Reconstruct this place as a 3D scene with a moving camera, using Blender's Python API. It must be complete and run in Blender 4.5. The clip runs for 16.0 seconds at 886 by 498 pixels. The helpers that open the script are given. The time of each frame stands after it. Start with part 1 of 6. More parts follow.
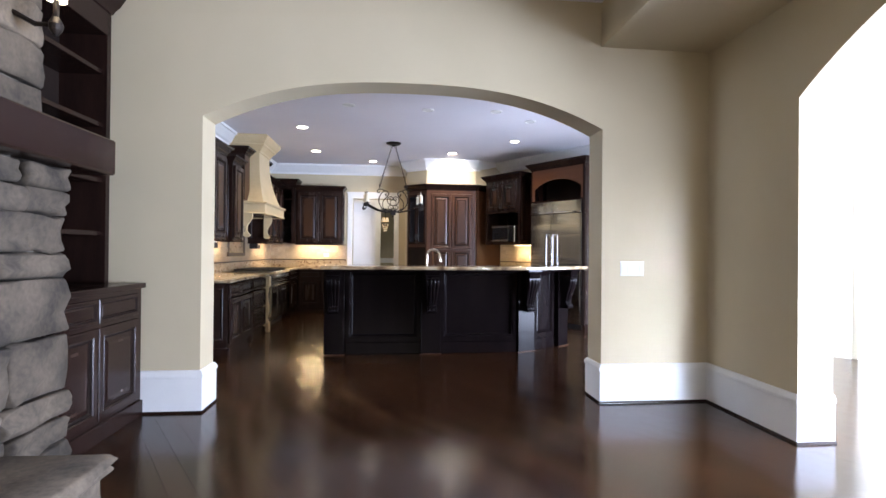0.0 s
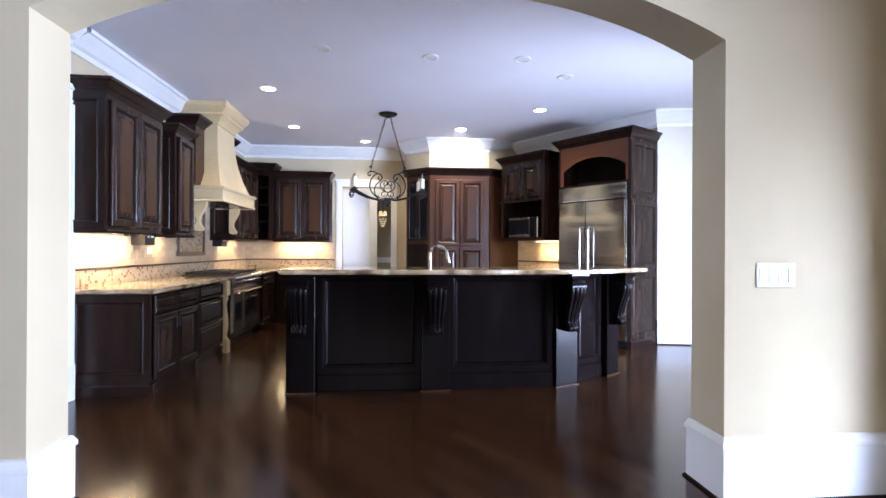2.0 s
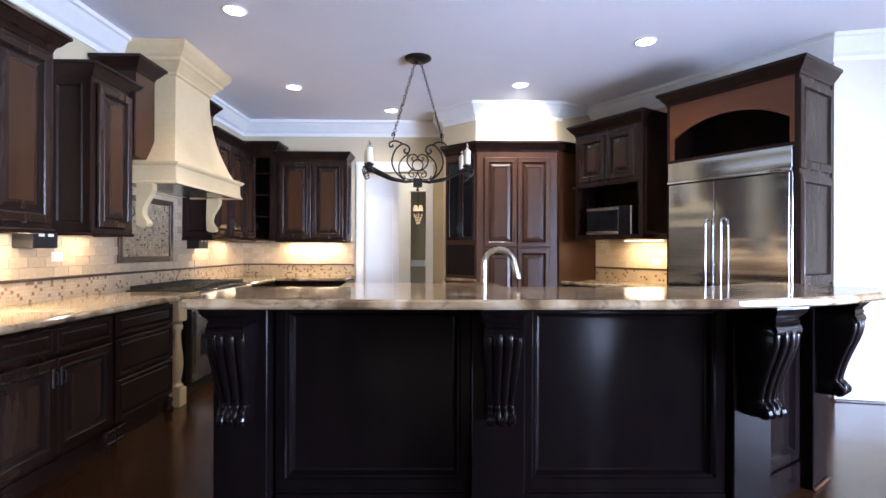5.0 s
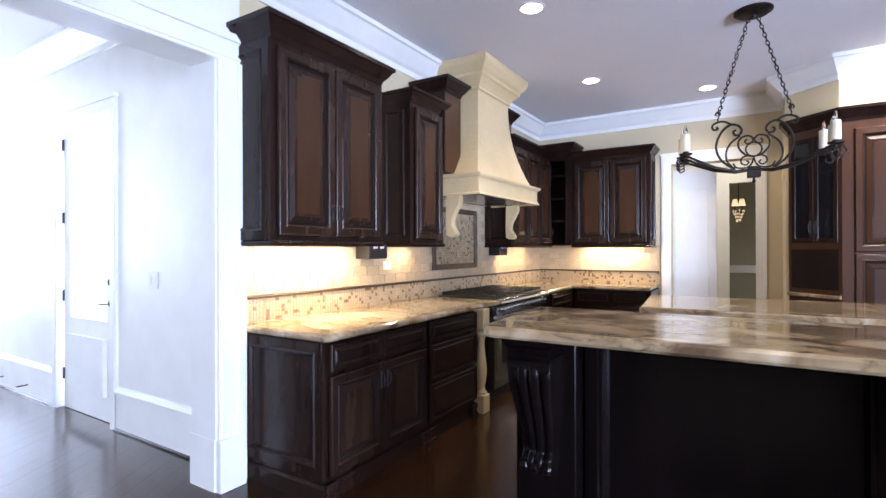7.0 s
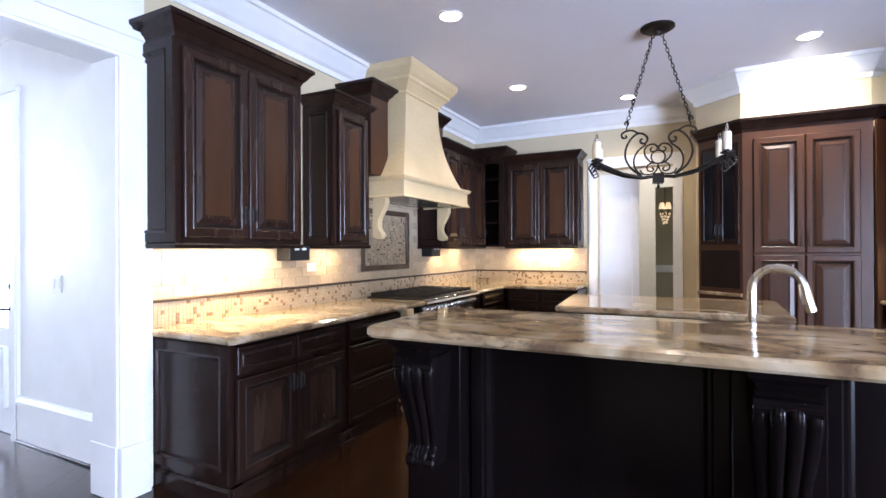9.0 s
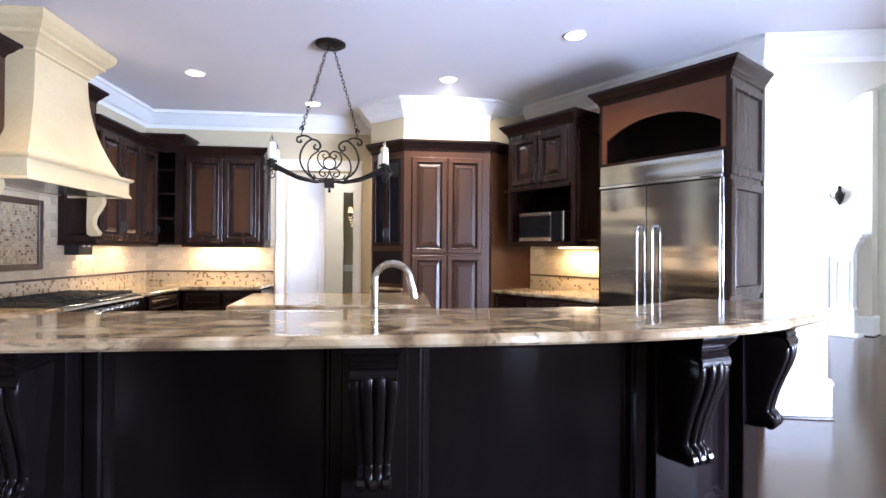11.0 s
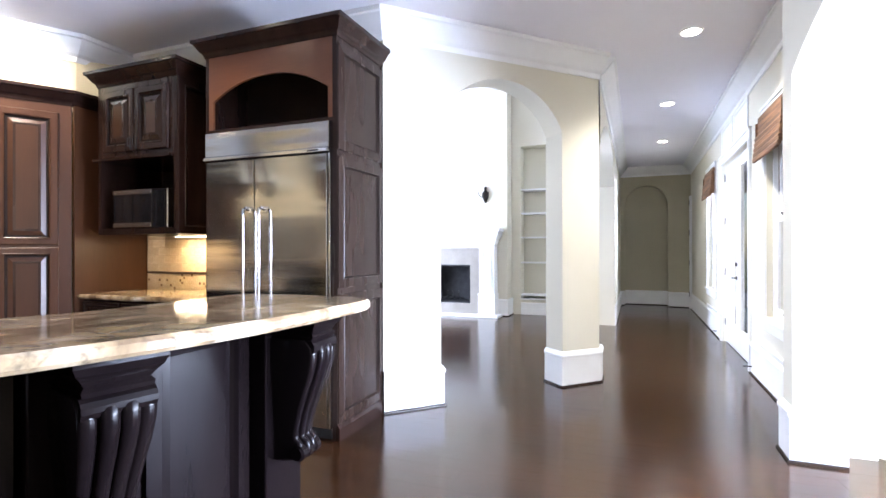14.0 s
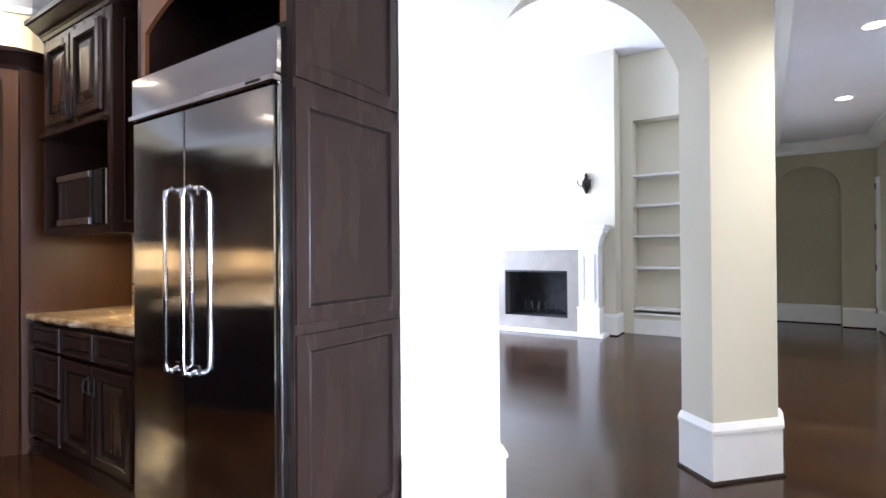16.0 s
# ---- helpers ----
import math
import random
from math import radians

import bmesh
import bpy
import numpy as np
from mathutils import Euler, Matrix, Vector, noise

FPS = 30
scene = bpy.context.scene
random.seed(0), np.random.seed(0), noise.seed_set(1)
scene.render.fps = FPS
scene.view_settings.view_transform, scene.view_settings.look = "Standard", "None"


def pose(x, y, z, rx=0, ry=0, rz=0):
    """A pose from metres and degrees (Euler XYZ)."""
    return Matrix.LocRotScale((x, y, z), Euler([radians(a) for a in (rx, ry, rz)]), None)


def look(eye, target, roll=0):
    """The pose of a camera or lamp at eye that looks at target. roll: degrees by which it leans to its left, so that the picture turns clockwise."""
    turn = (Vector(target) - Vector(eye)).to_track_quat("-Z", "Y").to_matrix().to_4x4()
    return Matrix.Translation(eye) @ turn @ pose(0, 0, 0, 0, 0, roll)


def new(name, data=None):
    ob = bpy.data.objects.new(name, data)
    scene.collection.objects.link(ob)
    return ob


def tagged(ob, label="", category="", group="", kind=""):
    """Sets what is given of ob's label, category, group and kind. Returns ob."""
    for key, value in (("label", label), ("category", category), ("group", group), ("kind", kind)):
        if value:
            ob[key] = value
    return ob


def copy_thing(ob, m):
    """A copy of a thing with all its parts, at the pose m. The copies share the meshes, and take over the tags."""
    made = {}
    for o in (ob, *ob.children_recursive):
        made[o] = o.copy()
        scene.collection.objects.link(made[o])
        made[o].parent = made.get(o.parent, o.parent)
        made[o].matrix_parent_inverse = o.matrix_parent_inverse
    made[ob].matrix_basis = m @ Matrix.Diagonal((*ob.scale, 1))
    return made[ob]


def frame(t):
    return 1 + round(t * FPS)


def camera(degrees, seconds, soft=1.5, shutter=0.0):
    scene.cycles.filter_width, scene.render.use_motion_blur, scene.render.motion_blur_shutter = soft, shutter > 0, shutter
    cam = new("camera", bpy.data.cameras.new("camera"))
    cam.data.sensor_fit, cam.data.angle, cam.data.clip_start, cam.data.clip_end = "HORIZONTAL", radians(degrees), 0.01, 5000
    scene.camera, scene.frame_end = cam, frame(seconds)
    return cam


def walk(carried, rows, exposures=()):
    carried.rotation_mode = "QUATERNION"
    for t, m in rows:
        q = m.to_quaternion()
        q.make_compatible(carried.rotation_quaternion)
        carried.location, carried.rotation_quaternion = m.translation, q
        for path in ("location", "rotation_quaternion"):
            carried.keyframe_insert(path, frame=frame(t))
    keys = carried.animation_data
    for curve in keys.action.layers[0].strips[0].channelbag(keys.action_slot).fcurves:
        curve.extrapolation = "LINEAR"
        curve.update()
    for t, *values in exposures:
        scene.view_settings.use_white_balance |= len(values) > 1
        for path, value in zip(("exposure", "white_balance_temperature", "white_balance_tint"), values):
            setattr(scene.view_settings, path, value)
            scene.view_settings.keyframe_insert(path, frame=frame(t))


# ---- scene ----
cam = camera(83.6, 16.0)
PATH = [
    (0, (0.459, 0.196, 1.283), (0.661, 2.186, 1.292), 0.5),
    (0.5, (0.465, 0.631, 1.266), (0.663, 2.621, 1.275), 0.5),
    (0.8, (0.482, 0.899, 1.268), (0.682, 2.889, 1.274), 0.4),
    (1, (0.522, 1.049, 1.261), (0.718, 3.039, 1.268), 0.4),
    (1.5, (0.57, 1.494, 1.264), (0.754, 3.485, 1.269), 0.4),
    (2, (0.586, 1.915, 1.268), (0.773, 3.906, 1.271), 0.3),
    (2.5, (0.657, 2.383, 1.288), (0.829, 4.376, 1.291), 0.3),
    (3, (0.607, 2.794, 1.297), (0.783, 4.786, 1.296), 0.3),
    (5.5, (0.664, 4.268, 1.303), (0.537, 6.264, 1.306), 0.1),
    (6, (0.511, 4.402, 1.329), (0.023, 6.342, 1.333), -0.1),
    (6.5, (0.448, 4.414, 1.354), (-0.416, 6.218, 1.359), -0.3),
    (7, (0.453, 4.462, 1.369), (-0.608, 6.157, 1.372), -0.2),
    (7.5, (0.484, 4.499, 1.356), (-0.637, 6.155, 1.369), -0.3),
    (8, (0.544, 4.539, 1.364), (-0.577, 6.195, 1.375), -0.3),
    (10.5, (0.954, 4.499, 1.383), (0.884, 6.498, 1.384), 0.2),
    (11, (0.995, 4.482, 1.362), (1.204, 6.471, 1.371), 0.4),
    (11.5, (1.028, 4.457, 1.357), (1.445, 6.413, 1.366), 0.4),
    (12, (1.083, 4.413, 1.345), (1.702, 6.315, 1.357), 0.4),
    (12.5, (1.228, 4.425, 1.279), (2.075, 6.237, 1.304), 0.1),
    (13, (1.448, 4.519, 1.269), (2.441, 6.255, 1.28), 0.2),
    (13.5, (1.763, 4.726, 1.26), (2.901, 6.371, 1.277), 0.1),
    (14, (2.15, 4.92, 1.29), (3.346, 6.523, 1.293), -0.1),
    (14.5, (2.513, 5.191, 1.282), (3.716, 6.788, 1.289), -0.2),
    (15, (2.822, 5.421, 1.271), (4.024, 7.02, 1.283), -0.3),
    (15.5, (3.093, 5.749, 1.288), (4.162, 7.439, 1.295), -0.1),
    (16, (3.297, 6.089, 1.303), (4.138, 7.903, 1.315), -0.4),
]
walk(cam, [(t, look(eye, target, roll)) for t, eye, target, roll in PATH],
     [(0.0, -0.28, 6250, 11.0), (1.0, -0.2, 6000, 12.0), (3.0, -0.02, 5800, 13.0), (8.0, -0.06, 5950, 12.0), (11.0, 0.34, 5900, 12.0), (12.5, 0.6, 6100, 11.0), (13.5, 0.5, 6150, 11.0), (14.5, 0.25, 6200, 11.0), (16.0, 0.02, 6200, 11.0)])

# ---- world, sun, lights ----
world = bpy.data.worlds.new("world")
scene.world = world
world.use_nodes = True
wn = world.node_tree
sky = wn.nodes.new("ShaderNodeTexSky")
sky.sky_type, sky.sun_disc = "NISHITA", False
sky.sun_elevation, sky.sun_rotation = radians(50), radians(130)
bg = wn.nodes["Background"]
bg.inputs["Strength"].default_value = 0.12
wn.links.new(sky.outputs["Color"], bg.inputs["Color"])


def lamp(name, kind, power, m, size=1.0, size_y=None, colour=(1, 1, 1), blend=0.6, cone=110):
    data = bpy.data.lights.new(name, kind)
    data.energy, data.color = power, colour
    if kind == "AREA":
        data.size = size
        if size_y:
            data.shape, data.size_y = "RECTANGLE", size_y
    elif kind == "SPOT":
        data.spot_size, data.spot_blend, data.shadow_soft_size = radians(cone), blend, size
    elif kind == "SUN":
        data.angle = size
    else:
        data.shadow_soft_size = size
    ob = new(name, data)
    ob.matrix_world = m
    return ob


DAY = (0.68, 0.77, 1.0)
WARM = (1.0, 0.80, 0.56)
lamp("sun", "SUN", 3.0, look((20, -14, 30), (0, 0, 0)), radians(0.5), colour=(1, 0.95, 0.88))
CEIL = 3.16
PHI = 32.0
VX, VY = math.cos(radians(PHI)), math.sin(radians(PHI))


def uv(u, v, z=0.0):
    """A place from its distances across (u) and along (v) the slanting wing."""
    return Vector((-VY * u + VX * v, VX * u + VY * v, z))


# ---- materials ----
def mat(name, a, b=None, rough=0.5, metal=0.0, scale=3.0, fine=60.0, bump=0.05, stretch=(1, 1, 1), coat=0.0, ior=1.45, spread=0.5, mix=1.0, rough2=None, random_amount=0.0, islands=False):
    """Two tones mixed by a coarse and a fine noise, with relief."""
    m = bpy.data.materials.new(name)
    m.use_nodes = True
    t = m.node_tree
    p = t.nodes["Principled BSDF"]
    p.inputs["Metallic"].default_value = metal
    p.inputs["IOR"].default_value = ior
    p.inputs["Coat Weight"].default_value = coat
    p.inputs["Coat Roughness"].default_value = 0.12
    co = t.nodes.new("ShaderNodeTexCoord")
    mp = t.nodes.new("ShaderNodeMapping")
    mp.inputs["Scale"].default_value = stretch
    t.links.new(co.outputs["Object"], mp.inputs["Vector"])
    n1 = t.nodes.new("ShaderNodeTexNoise")
    n1.inputs["Scale"].default_value, n1.inputs["Detail"].default_value = scale, 5
    n2 = t.nodes.new("ShaderNodeTexNoise")
    n2.inputs["Scale"].default_value, n2.inputs["Detail"].default_value = fine, 4
    for n in (n1, n2):
        t.links.new(mp.outputs["Vector"], n.inputs["Vector"])
    add = t.nodes.new("ShaderNodeMath")
    add.operation = "MULTIPLY_ADD"
    add.inputs[1].default_value = 0.35
    t.links.new(n2.outputs["Fac"], add.inputs[0])
    t.links.new(n1.outputs["Fac"], add.inputs[2])
    ramp = t.nodes.new("ShaderNodeValToRGB")
    ramp.color_ramp.elements[0].position = 0.675 - spread * 0.4
    ramp.color_ramp.elements[1].position = 0.675 + spread * 0.4
    ramp.color_ramp.elements[0].color = (*a, 1)
    ramp.color_ramp.elements[1].color = (*(b or a), 1)
    t.links.new(add.outputs[0], ramp.inputs["Fac"])
    out = ramp.outputs["Color"]
    if random_amount:
        info = t.nodes.new("ShaderNodeObjectInfo")
        hsv = t.nodes.new("ShaderNodeHueSaturation")
        mr = t.nodes.new("ShaderNodeMapRange")
        mr.inputs["To Min"].default_value, mr.inputs["To Max"].default_value = 1 - random_amount, 1 + random_amount
        if islands:
            geo = t.nodes.new("ShaderNodeNewGeometry")
            both = t.nodes.new("ShaderNodeMath")
            both.operation = "ADD"
            t.links.new(info.outputs["Random"], both.inputs[0])
            t.links.new(geo.outputs["Random Per Island"], both.inputs[1])
            wrap = t.nodes.new("ShaderNodeMath")
            wrap.operation = "FRACT"
            t.links.new(both.outputs[0], wrap.inputs[0])
            t.links.new(wrap.outputs[0], mr.inputs["Value"])
        else:
            t.links.new(info.outputs["Random"], mr.inputs["Value"])
        t.links.new(mr.outputs["Result"], hsv.inputs["Value"])
        t.links.new(out, hsv.inputs["Color"])
        out = hsv.outputs["Color"]
    t.links.new(out, p.inputs["Base Color"])
    rr = t.nodes.new("ShaderNodeMapRange")
    rr.inputs["To Min"].default_value, rr.inputs["To Max"].default_value = rough, rough2 if rough2 is not None else min(1, rough * 1.25)
    t.links.new(n1.outputs["Fac"], rr.inputs["Value"])
    t.links.new(rr.outputs["Result"], p.inputs["Roughness"])
    if bump:
        bp = t.nodes.new("ShaderNodeBump")
        bp.inputs["Strength"].default_value, bp.inputs["Distance"].default_value = bump, 0.01
        t.links.new(add.outputs[0], bp.inputs["Height"])
        t.links.new(bp.outputs["Normal"], p.inputs["Normal"])
    return m


def emit(name, colour, strength):
    m = bpy.data.materials.new(name)
    m.use_nodes = True
    p = m.node_tree.nodes["Principled BSDF"]
    p.inputs["Base Color"].default_value = (0.8, 0.8, 0.8, 1)
    p.inputs["Emission Color"].default_value = (*colour, 1)
    p.inputs["Emission Strength"].default_value = strength
    return m


def glass(name, tint=(1, 1, 1), rough=0.0):
    m = bpy.data.materials.new(name)
    m.use_nodes = True
    p = m.node_tree.nodes["Principled BSDF"]
    p.inputs["Base Color"].default_value = (*tint, 1)
    p.inputs["Roughness"].default_value = rough
    p.inputs["Transmission Weight"].default_value = 1
    p.inputs["IOR"].default_value = 1.45
    return m


BEIGE = mat("beige_wall_paint", (0.52, 0.445, 0.30), (0.57, 0.49, 0.335), 0.75, scale=1.2, fine=180, bump=0.04)
# the beige wall paint, lightened: strong daylight is put into its colour
PALE = mat("daylit_beige_paint", (0.63, 0.595, 0.49), (0.67, 0.635, 0.53), 0.75, scale=1.2, fine=180, bump=0.04)
CEILING = mat("ceiling_paint", (0.80, 0.79, 0.84), (0.83, 0.82, 0.87), 0.85, scale=1.5, fine=200, bump=0.04)
TRIM = mat("white_trim_paint", (0.78, 0.78, 0.77), (0.83, 0.83, 0.82), 0.35, scale=4, fine=120, bump=0.02)
CABINET = mat("dark_glazed_wood", (0.009, 0.0048, 0.0042), (0.025, 0.012, 0.0085), 0.22, scale=2.0, fine=24, bump=0.015, stretch=(4, 4, 0.6), ior=1.30, spread=0.8)
CABRED = mat("reddish_cabinet_wood", (0.034, 0.0125, 0.0055), (0.060, 0.0235, 0.010), 0.30, scale=2.0, fine=24, bump=0.015, stretch=(4, 4, 0.6), ior=1.38, spread=0.8)
STILE = mat("glazed_stile_wood", (0.013, 0.0068, 0.0052), (0.034, 0.016, 0.0105), 0.24, scale=2.0, fine=24, bump=0.015, stretch=(4, 4, 0.6), ior=1.38, spread=0.8)
# darker panel tone, for base doors and the margin rings of the doors
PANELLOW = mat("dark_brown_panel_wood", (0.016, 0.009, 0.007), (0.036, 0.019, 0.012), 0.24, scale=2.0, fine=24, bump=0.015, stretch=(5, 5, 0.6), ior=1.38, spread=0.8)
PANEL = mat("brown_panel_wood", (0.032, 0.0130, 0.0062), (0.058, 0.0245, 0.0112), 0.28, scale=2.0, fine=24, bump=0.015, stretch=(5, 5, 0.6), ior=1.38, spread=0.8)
ISLAND = mat("black_brown_island_wood", (0.003, 0.002, 0.0025), (0.008, 0.0055, 0.0055), 0.13, scale=2.0, fine=24, bump=0.008, stretch=(4, 4, 0.6), ior=1.18, spread=0.8)
# near-black for cabinet insides, panel grooves and the pantry's flat recess sheet
INSIDE = mat("dark_recess_tone", (0.010, 0.007, 0.006), (0.02, 0.013, 0.010), 0.6, scale=3, bump=0.03, ior=1.15)
CREAM = mat("cream_glazed_plaster", (0.53, 0.41, 0.225), (0.64, 0.51, 0.305), 0.42, scale=2.0, fine=40, bump=0.06, spread=0.5)
STEEL = mat("brushed_steel", (0.42, 0.42, 0.42), (0.52, 0.52, 0.52), 0.20, 1.0, scale=2.5, fine=160, bump=0.03, stretch=(0.2, 1, 6), rough2=0.30)
CHROME = mat("polished_steel", (0.6, 0.6, 0.6), (0.68, 0.68, 0.68), 0.10, 1.0, bump=0)
NICKEL = mat("brushed_nickel", (0.46, 0.42, 0.36), (0.54, 0.50, 0.44), 0.24, 1.0, scale=6, fine=120, bump=0.01)
IRON = mat("wrought_iron", (0.012, 0.010, 0.009), (0.035, 0.026, 0.02), 0.45, 0.7, scale=20, fine=120, bump=0.2)
BLACK = mat("black_metal", (0.012, 0.012, 0.013), (0.02, 0.02, 0.02), 0.45, 0.1, bump=0.02)
BLACKGLASS = mat("black_glass", (0.008, 0.008, 0.010), (0.012, 0.012, 0.014), 0.05, 0.0, bump=0)
PLASTIC = mat("white_plastic", (0.72, 0.72, 0.70), (0.78, 0.78, 0.76), 0.4, bump=0.01)
STONE = mat("rough_limestone", (0.032, 0.025, 0.018), (0.14, 0.108, 0.075), 0.8, scale=3.5, fine=35, bump=0.5, spread=0.5, random_amount=0.25)
MORTAR = mat("mortar", (0.10, 0.09, 0.075), (0.17, 0.15, 0.12), 0.9, scale=6, fine=80, bump=0.3)
TILE = mat("travertine_tile", (0.40, 0.31, 0.20), (0.56, 0.46, 0.33), 0.45, scale=5, fine=50, bump=0.12, random_amount=0.10)
TILEDARK = mat("brown_glass_tile", (0.20, 0.12, 0.075), (0.32, 0.21, 0.13), 0.15, scale=8, bump=0.02, random_amount=0.4)
TILELIGHT = mat("cream_mosaic_tile", (0.42, 0.32, 0.20), (0.56, 0.46, 0.32), 0.35, scale=8, bump=0.05, random_amount=0.15)
TILETAN = mat("tan_mosaic_tile", (0.24, 0.18, 0.11), (0.40, 0.31, 0.20), 0.35, scale=14, bump=0.05, random_amount=0.3, islands=True)
GROUT = mat("tile_grout", (0.34, 0.27, 0.18), (0.42, 0.34, 0.24), 0.85, scale=10, bump=0.1)
PENCIL = mat("bronze_liner", (0.045, 0.028, 0.017), (0.085, 0.05, 0.03), 0.35, scale=8, bump=0.05)
FLOOR = mat("dark_stained_oak", (0.012, 0.0050, 0.0025), (0.058, 0.0245, 0.0098), 0.10, scale=1.4, fine=20, bump=0.02, stretch=(5, 0.6, 1), coat=0.0, ior=1.50, spread=0.7, rough2=0.24, random_amount=0.34, islands=True)
SUBFLOOR = mat("joint_dark", (0.006, 0.004, 0.003), (0.010, 0.006, 0.005), 0.6, bump=0.0)
CANDLE = mat("ivory_candle_sleeve", (0.66, 0.58, 0.42), (0.74, 0.66, 0.5), 0.5, scale=10, bump=0.05)
BAMBOO = mat("woven_bamboo", (0.065, 0.032, 0.016), (0.20, 0.10, 0.048), 0.7, scale=4, fine=70, bump=0.3, stretch=(0.3, 0.3, 9), spread=0.3)
FIREBRICK = mat("firebox_panel", (0.02, 0.02, 0.022), (0.05, 0.05, 0.055), 0.8, scale=6, bump=0.2)
SURROUND = mat("fireplace_stone", (0.24, 0.215, 0.19), (0.32, 0.29, 0.255), 0.4, scale=3, fine=40, bump=0.06)
NICHE = mat("olive_beige_paint", (0.42, 0.38, 0.27), (0.46, 0.42, 0.30), 0.75, scale=1.2, fine=180, bump=0.04)
WHITEDOOR = mat("white_door_paint", (0.76, 0.76, 0.76), (0.81, 0.81, 0.81), 0.32, scale=4, fine=120, bump=0.02)
GREEN = mat("garden_foliage", (0.04, 0.07, 0.02), (0.10, 0.13, 0.05), 0.7, scale=3, fine=20, bump=0.3)
LAWN = mat("lawn", (0.05, 0.08, 0.025), (0.09, 0.12, 0.05), 0.9, scale=3, fine=60, bump=0.3)
GLASS = glass("clear_glass")
BULB = emit("lit_lens", (1.0, 0.86, 0.68), 30.0)
SIDEWOOD = mat("tower_side_wood", (0.016, 0.009, 0.007), (0.024, 0.014, 0.010), 0.24, scale=2.0, fine=24, bump=0.005, stretch=(5, 5, 0.6), ior=1.25, spread=0.8)
SIDEPANEL = mat("tower_panel_wood", (0.034, 0.018, 0.0105), (0.048, 0.026, 0.015), 0.28, scale=1.6, fine=24, bump=0.005, stretch=(5, 5, 0.6), ior=1.25, spread=0.7)
# reddish wood, its orange raised for the can light falling on the header
HEADWOOD = mat("canlit_reddish_header_wood", (0.085, 0.028, 0.010), (0.130, 0.047, 0.018), 0.27, scale=2.0, fine=24, bump=0.01, stretch=(0.6, 4, 4), ior=1.38, spread=0.8)
BULBDAY = emit("lit_hall_lens", (1.0, 0.95, 0.88), 30.0)
STRIP = emit("under_cabinet_strip", (1.0, 0.78, 0.5), 14.0)
CRYSTAL = emit("glowing_crystal", (1.0, 0.66, 0.34), 1.1)
SHADE = emit("glowing_shade", (1.0, 0.80, 0.52), 5.0)


def granite():
    m = bpy.data.materials.new("veined_granite")
    m.use_nodes = True
    t = m.node_tree
    p = t.nodes["Principled BSDF"]
    p.inputs["Roughness"].default_value = 0.09
    co = t.nodes.new("ShaderNodeTexCoord")
    mp = t.nodes.new("ShaderNodeMapping")
    mp.inputs["Scale"].default_value = (1.0, 1.6, 1.0)
    mp.inputs["Rotation"].default_value = (0, 0, radians(25))
    t.links.new(co.outputs["Object"], mp.inputs["Vector"])
    w = t.nodes.new("ShaderNodeTexNoise")
    w.inputs["Scale"].default_value, w.inputs["Detail"].default_value, w.inputs["Distortion"].default_value = 2.6, 8, 1.6
    f = t.nodes.new("ShaderNodeTexNoise")
    f.inputs["Scale"].default_value, f.inputs["Detail"].default_value = 40, 5
    v = t.nodes.new("ShaderNodeTexNoise")
    v.inputs["Scale"].default_value, v.inputs["Detail"].default_value, v.inputs["Distortion"].default_value = 1.4, 6, 2.6
    for n in (w, f, v):
        t.links.new(mp.outputs["Vector"], n.inputs["Vector"])
    r = t.nodes.new("ShaderNodeValToRGB")
    e = r.color_ramp.elements
    e[0].position, e[0].color = 0.33, (0.13, 0.085, 0.050, 1)
    e[1].position, e[1].color = 0.70, (0.58, 0.50, 0.38, 1)
    for pos, c in ((0.42, (0.27, 0.19, 0.11, 1)), (0.52, (0.40, 0.305, 0.185, 1))):
        x = e.new(pos)
        x.color = c
    t.links.new(w.outputs["Fac"], r.inputs["Fac"])
    band = t.nodes.new("ShaderNodeValToRGB")
    b = band.color_ramp.elements
    b[0].position, b[0].color = 0.465, (0, 0, 0, 1)
    b[1].position, b[1].color = 0.535, (0, 0, 0, 1)
    x = b.new(0.50)
    x.color = (1, 1, 1, 1)
    t.links.new(v.outputs["Fac"], band.inputs["Fac"])
    mx = t.nodes.new("ShaderNodeMix")
    mx.data_type = "RGBA"
    mx.inputs[7].default_value = (0.060, 0.044, 0.034, 1)
    k = t.nodes.new("ShaderNodeMath")
    k.operation, k.use_clamp = "MULTIPLY", True
    t.links.new(band.outputs["Color"], k.inputs[0])
    speck = t.nodes.new("ShaderNodeMapRange")
    speck.inputs["From Min"].default_value, speck.inputs["From Max"].default_value, speck.inputs["To Max"].default_value = 0.36, 0.66, 0.75
    t.links.new(f.outputs["Fac"], speck.inputs["Value"])
    t.links.new(speck.outputs["Result"], k.inputs[1])
    t.links.new(k.outputs[0], mx.inputs[0])
    t.links.new(r.outputs["Color"], mx.inputs[6])
    t.links.new(mx.outputs[2], p.inputs["Base Color"])
    return m


GRANITE = granite()


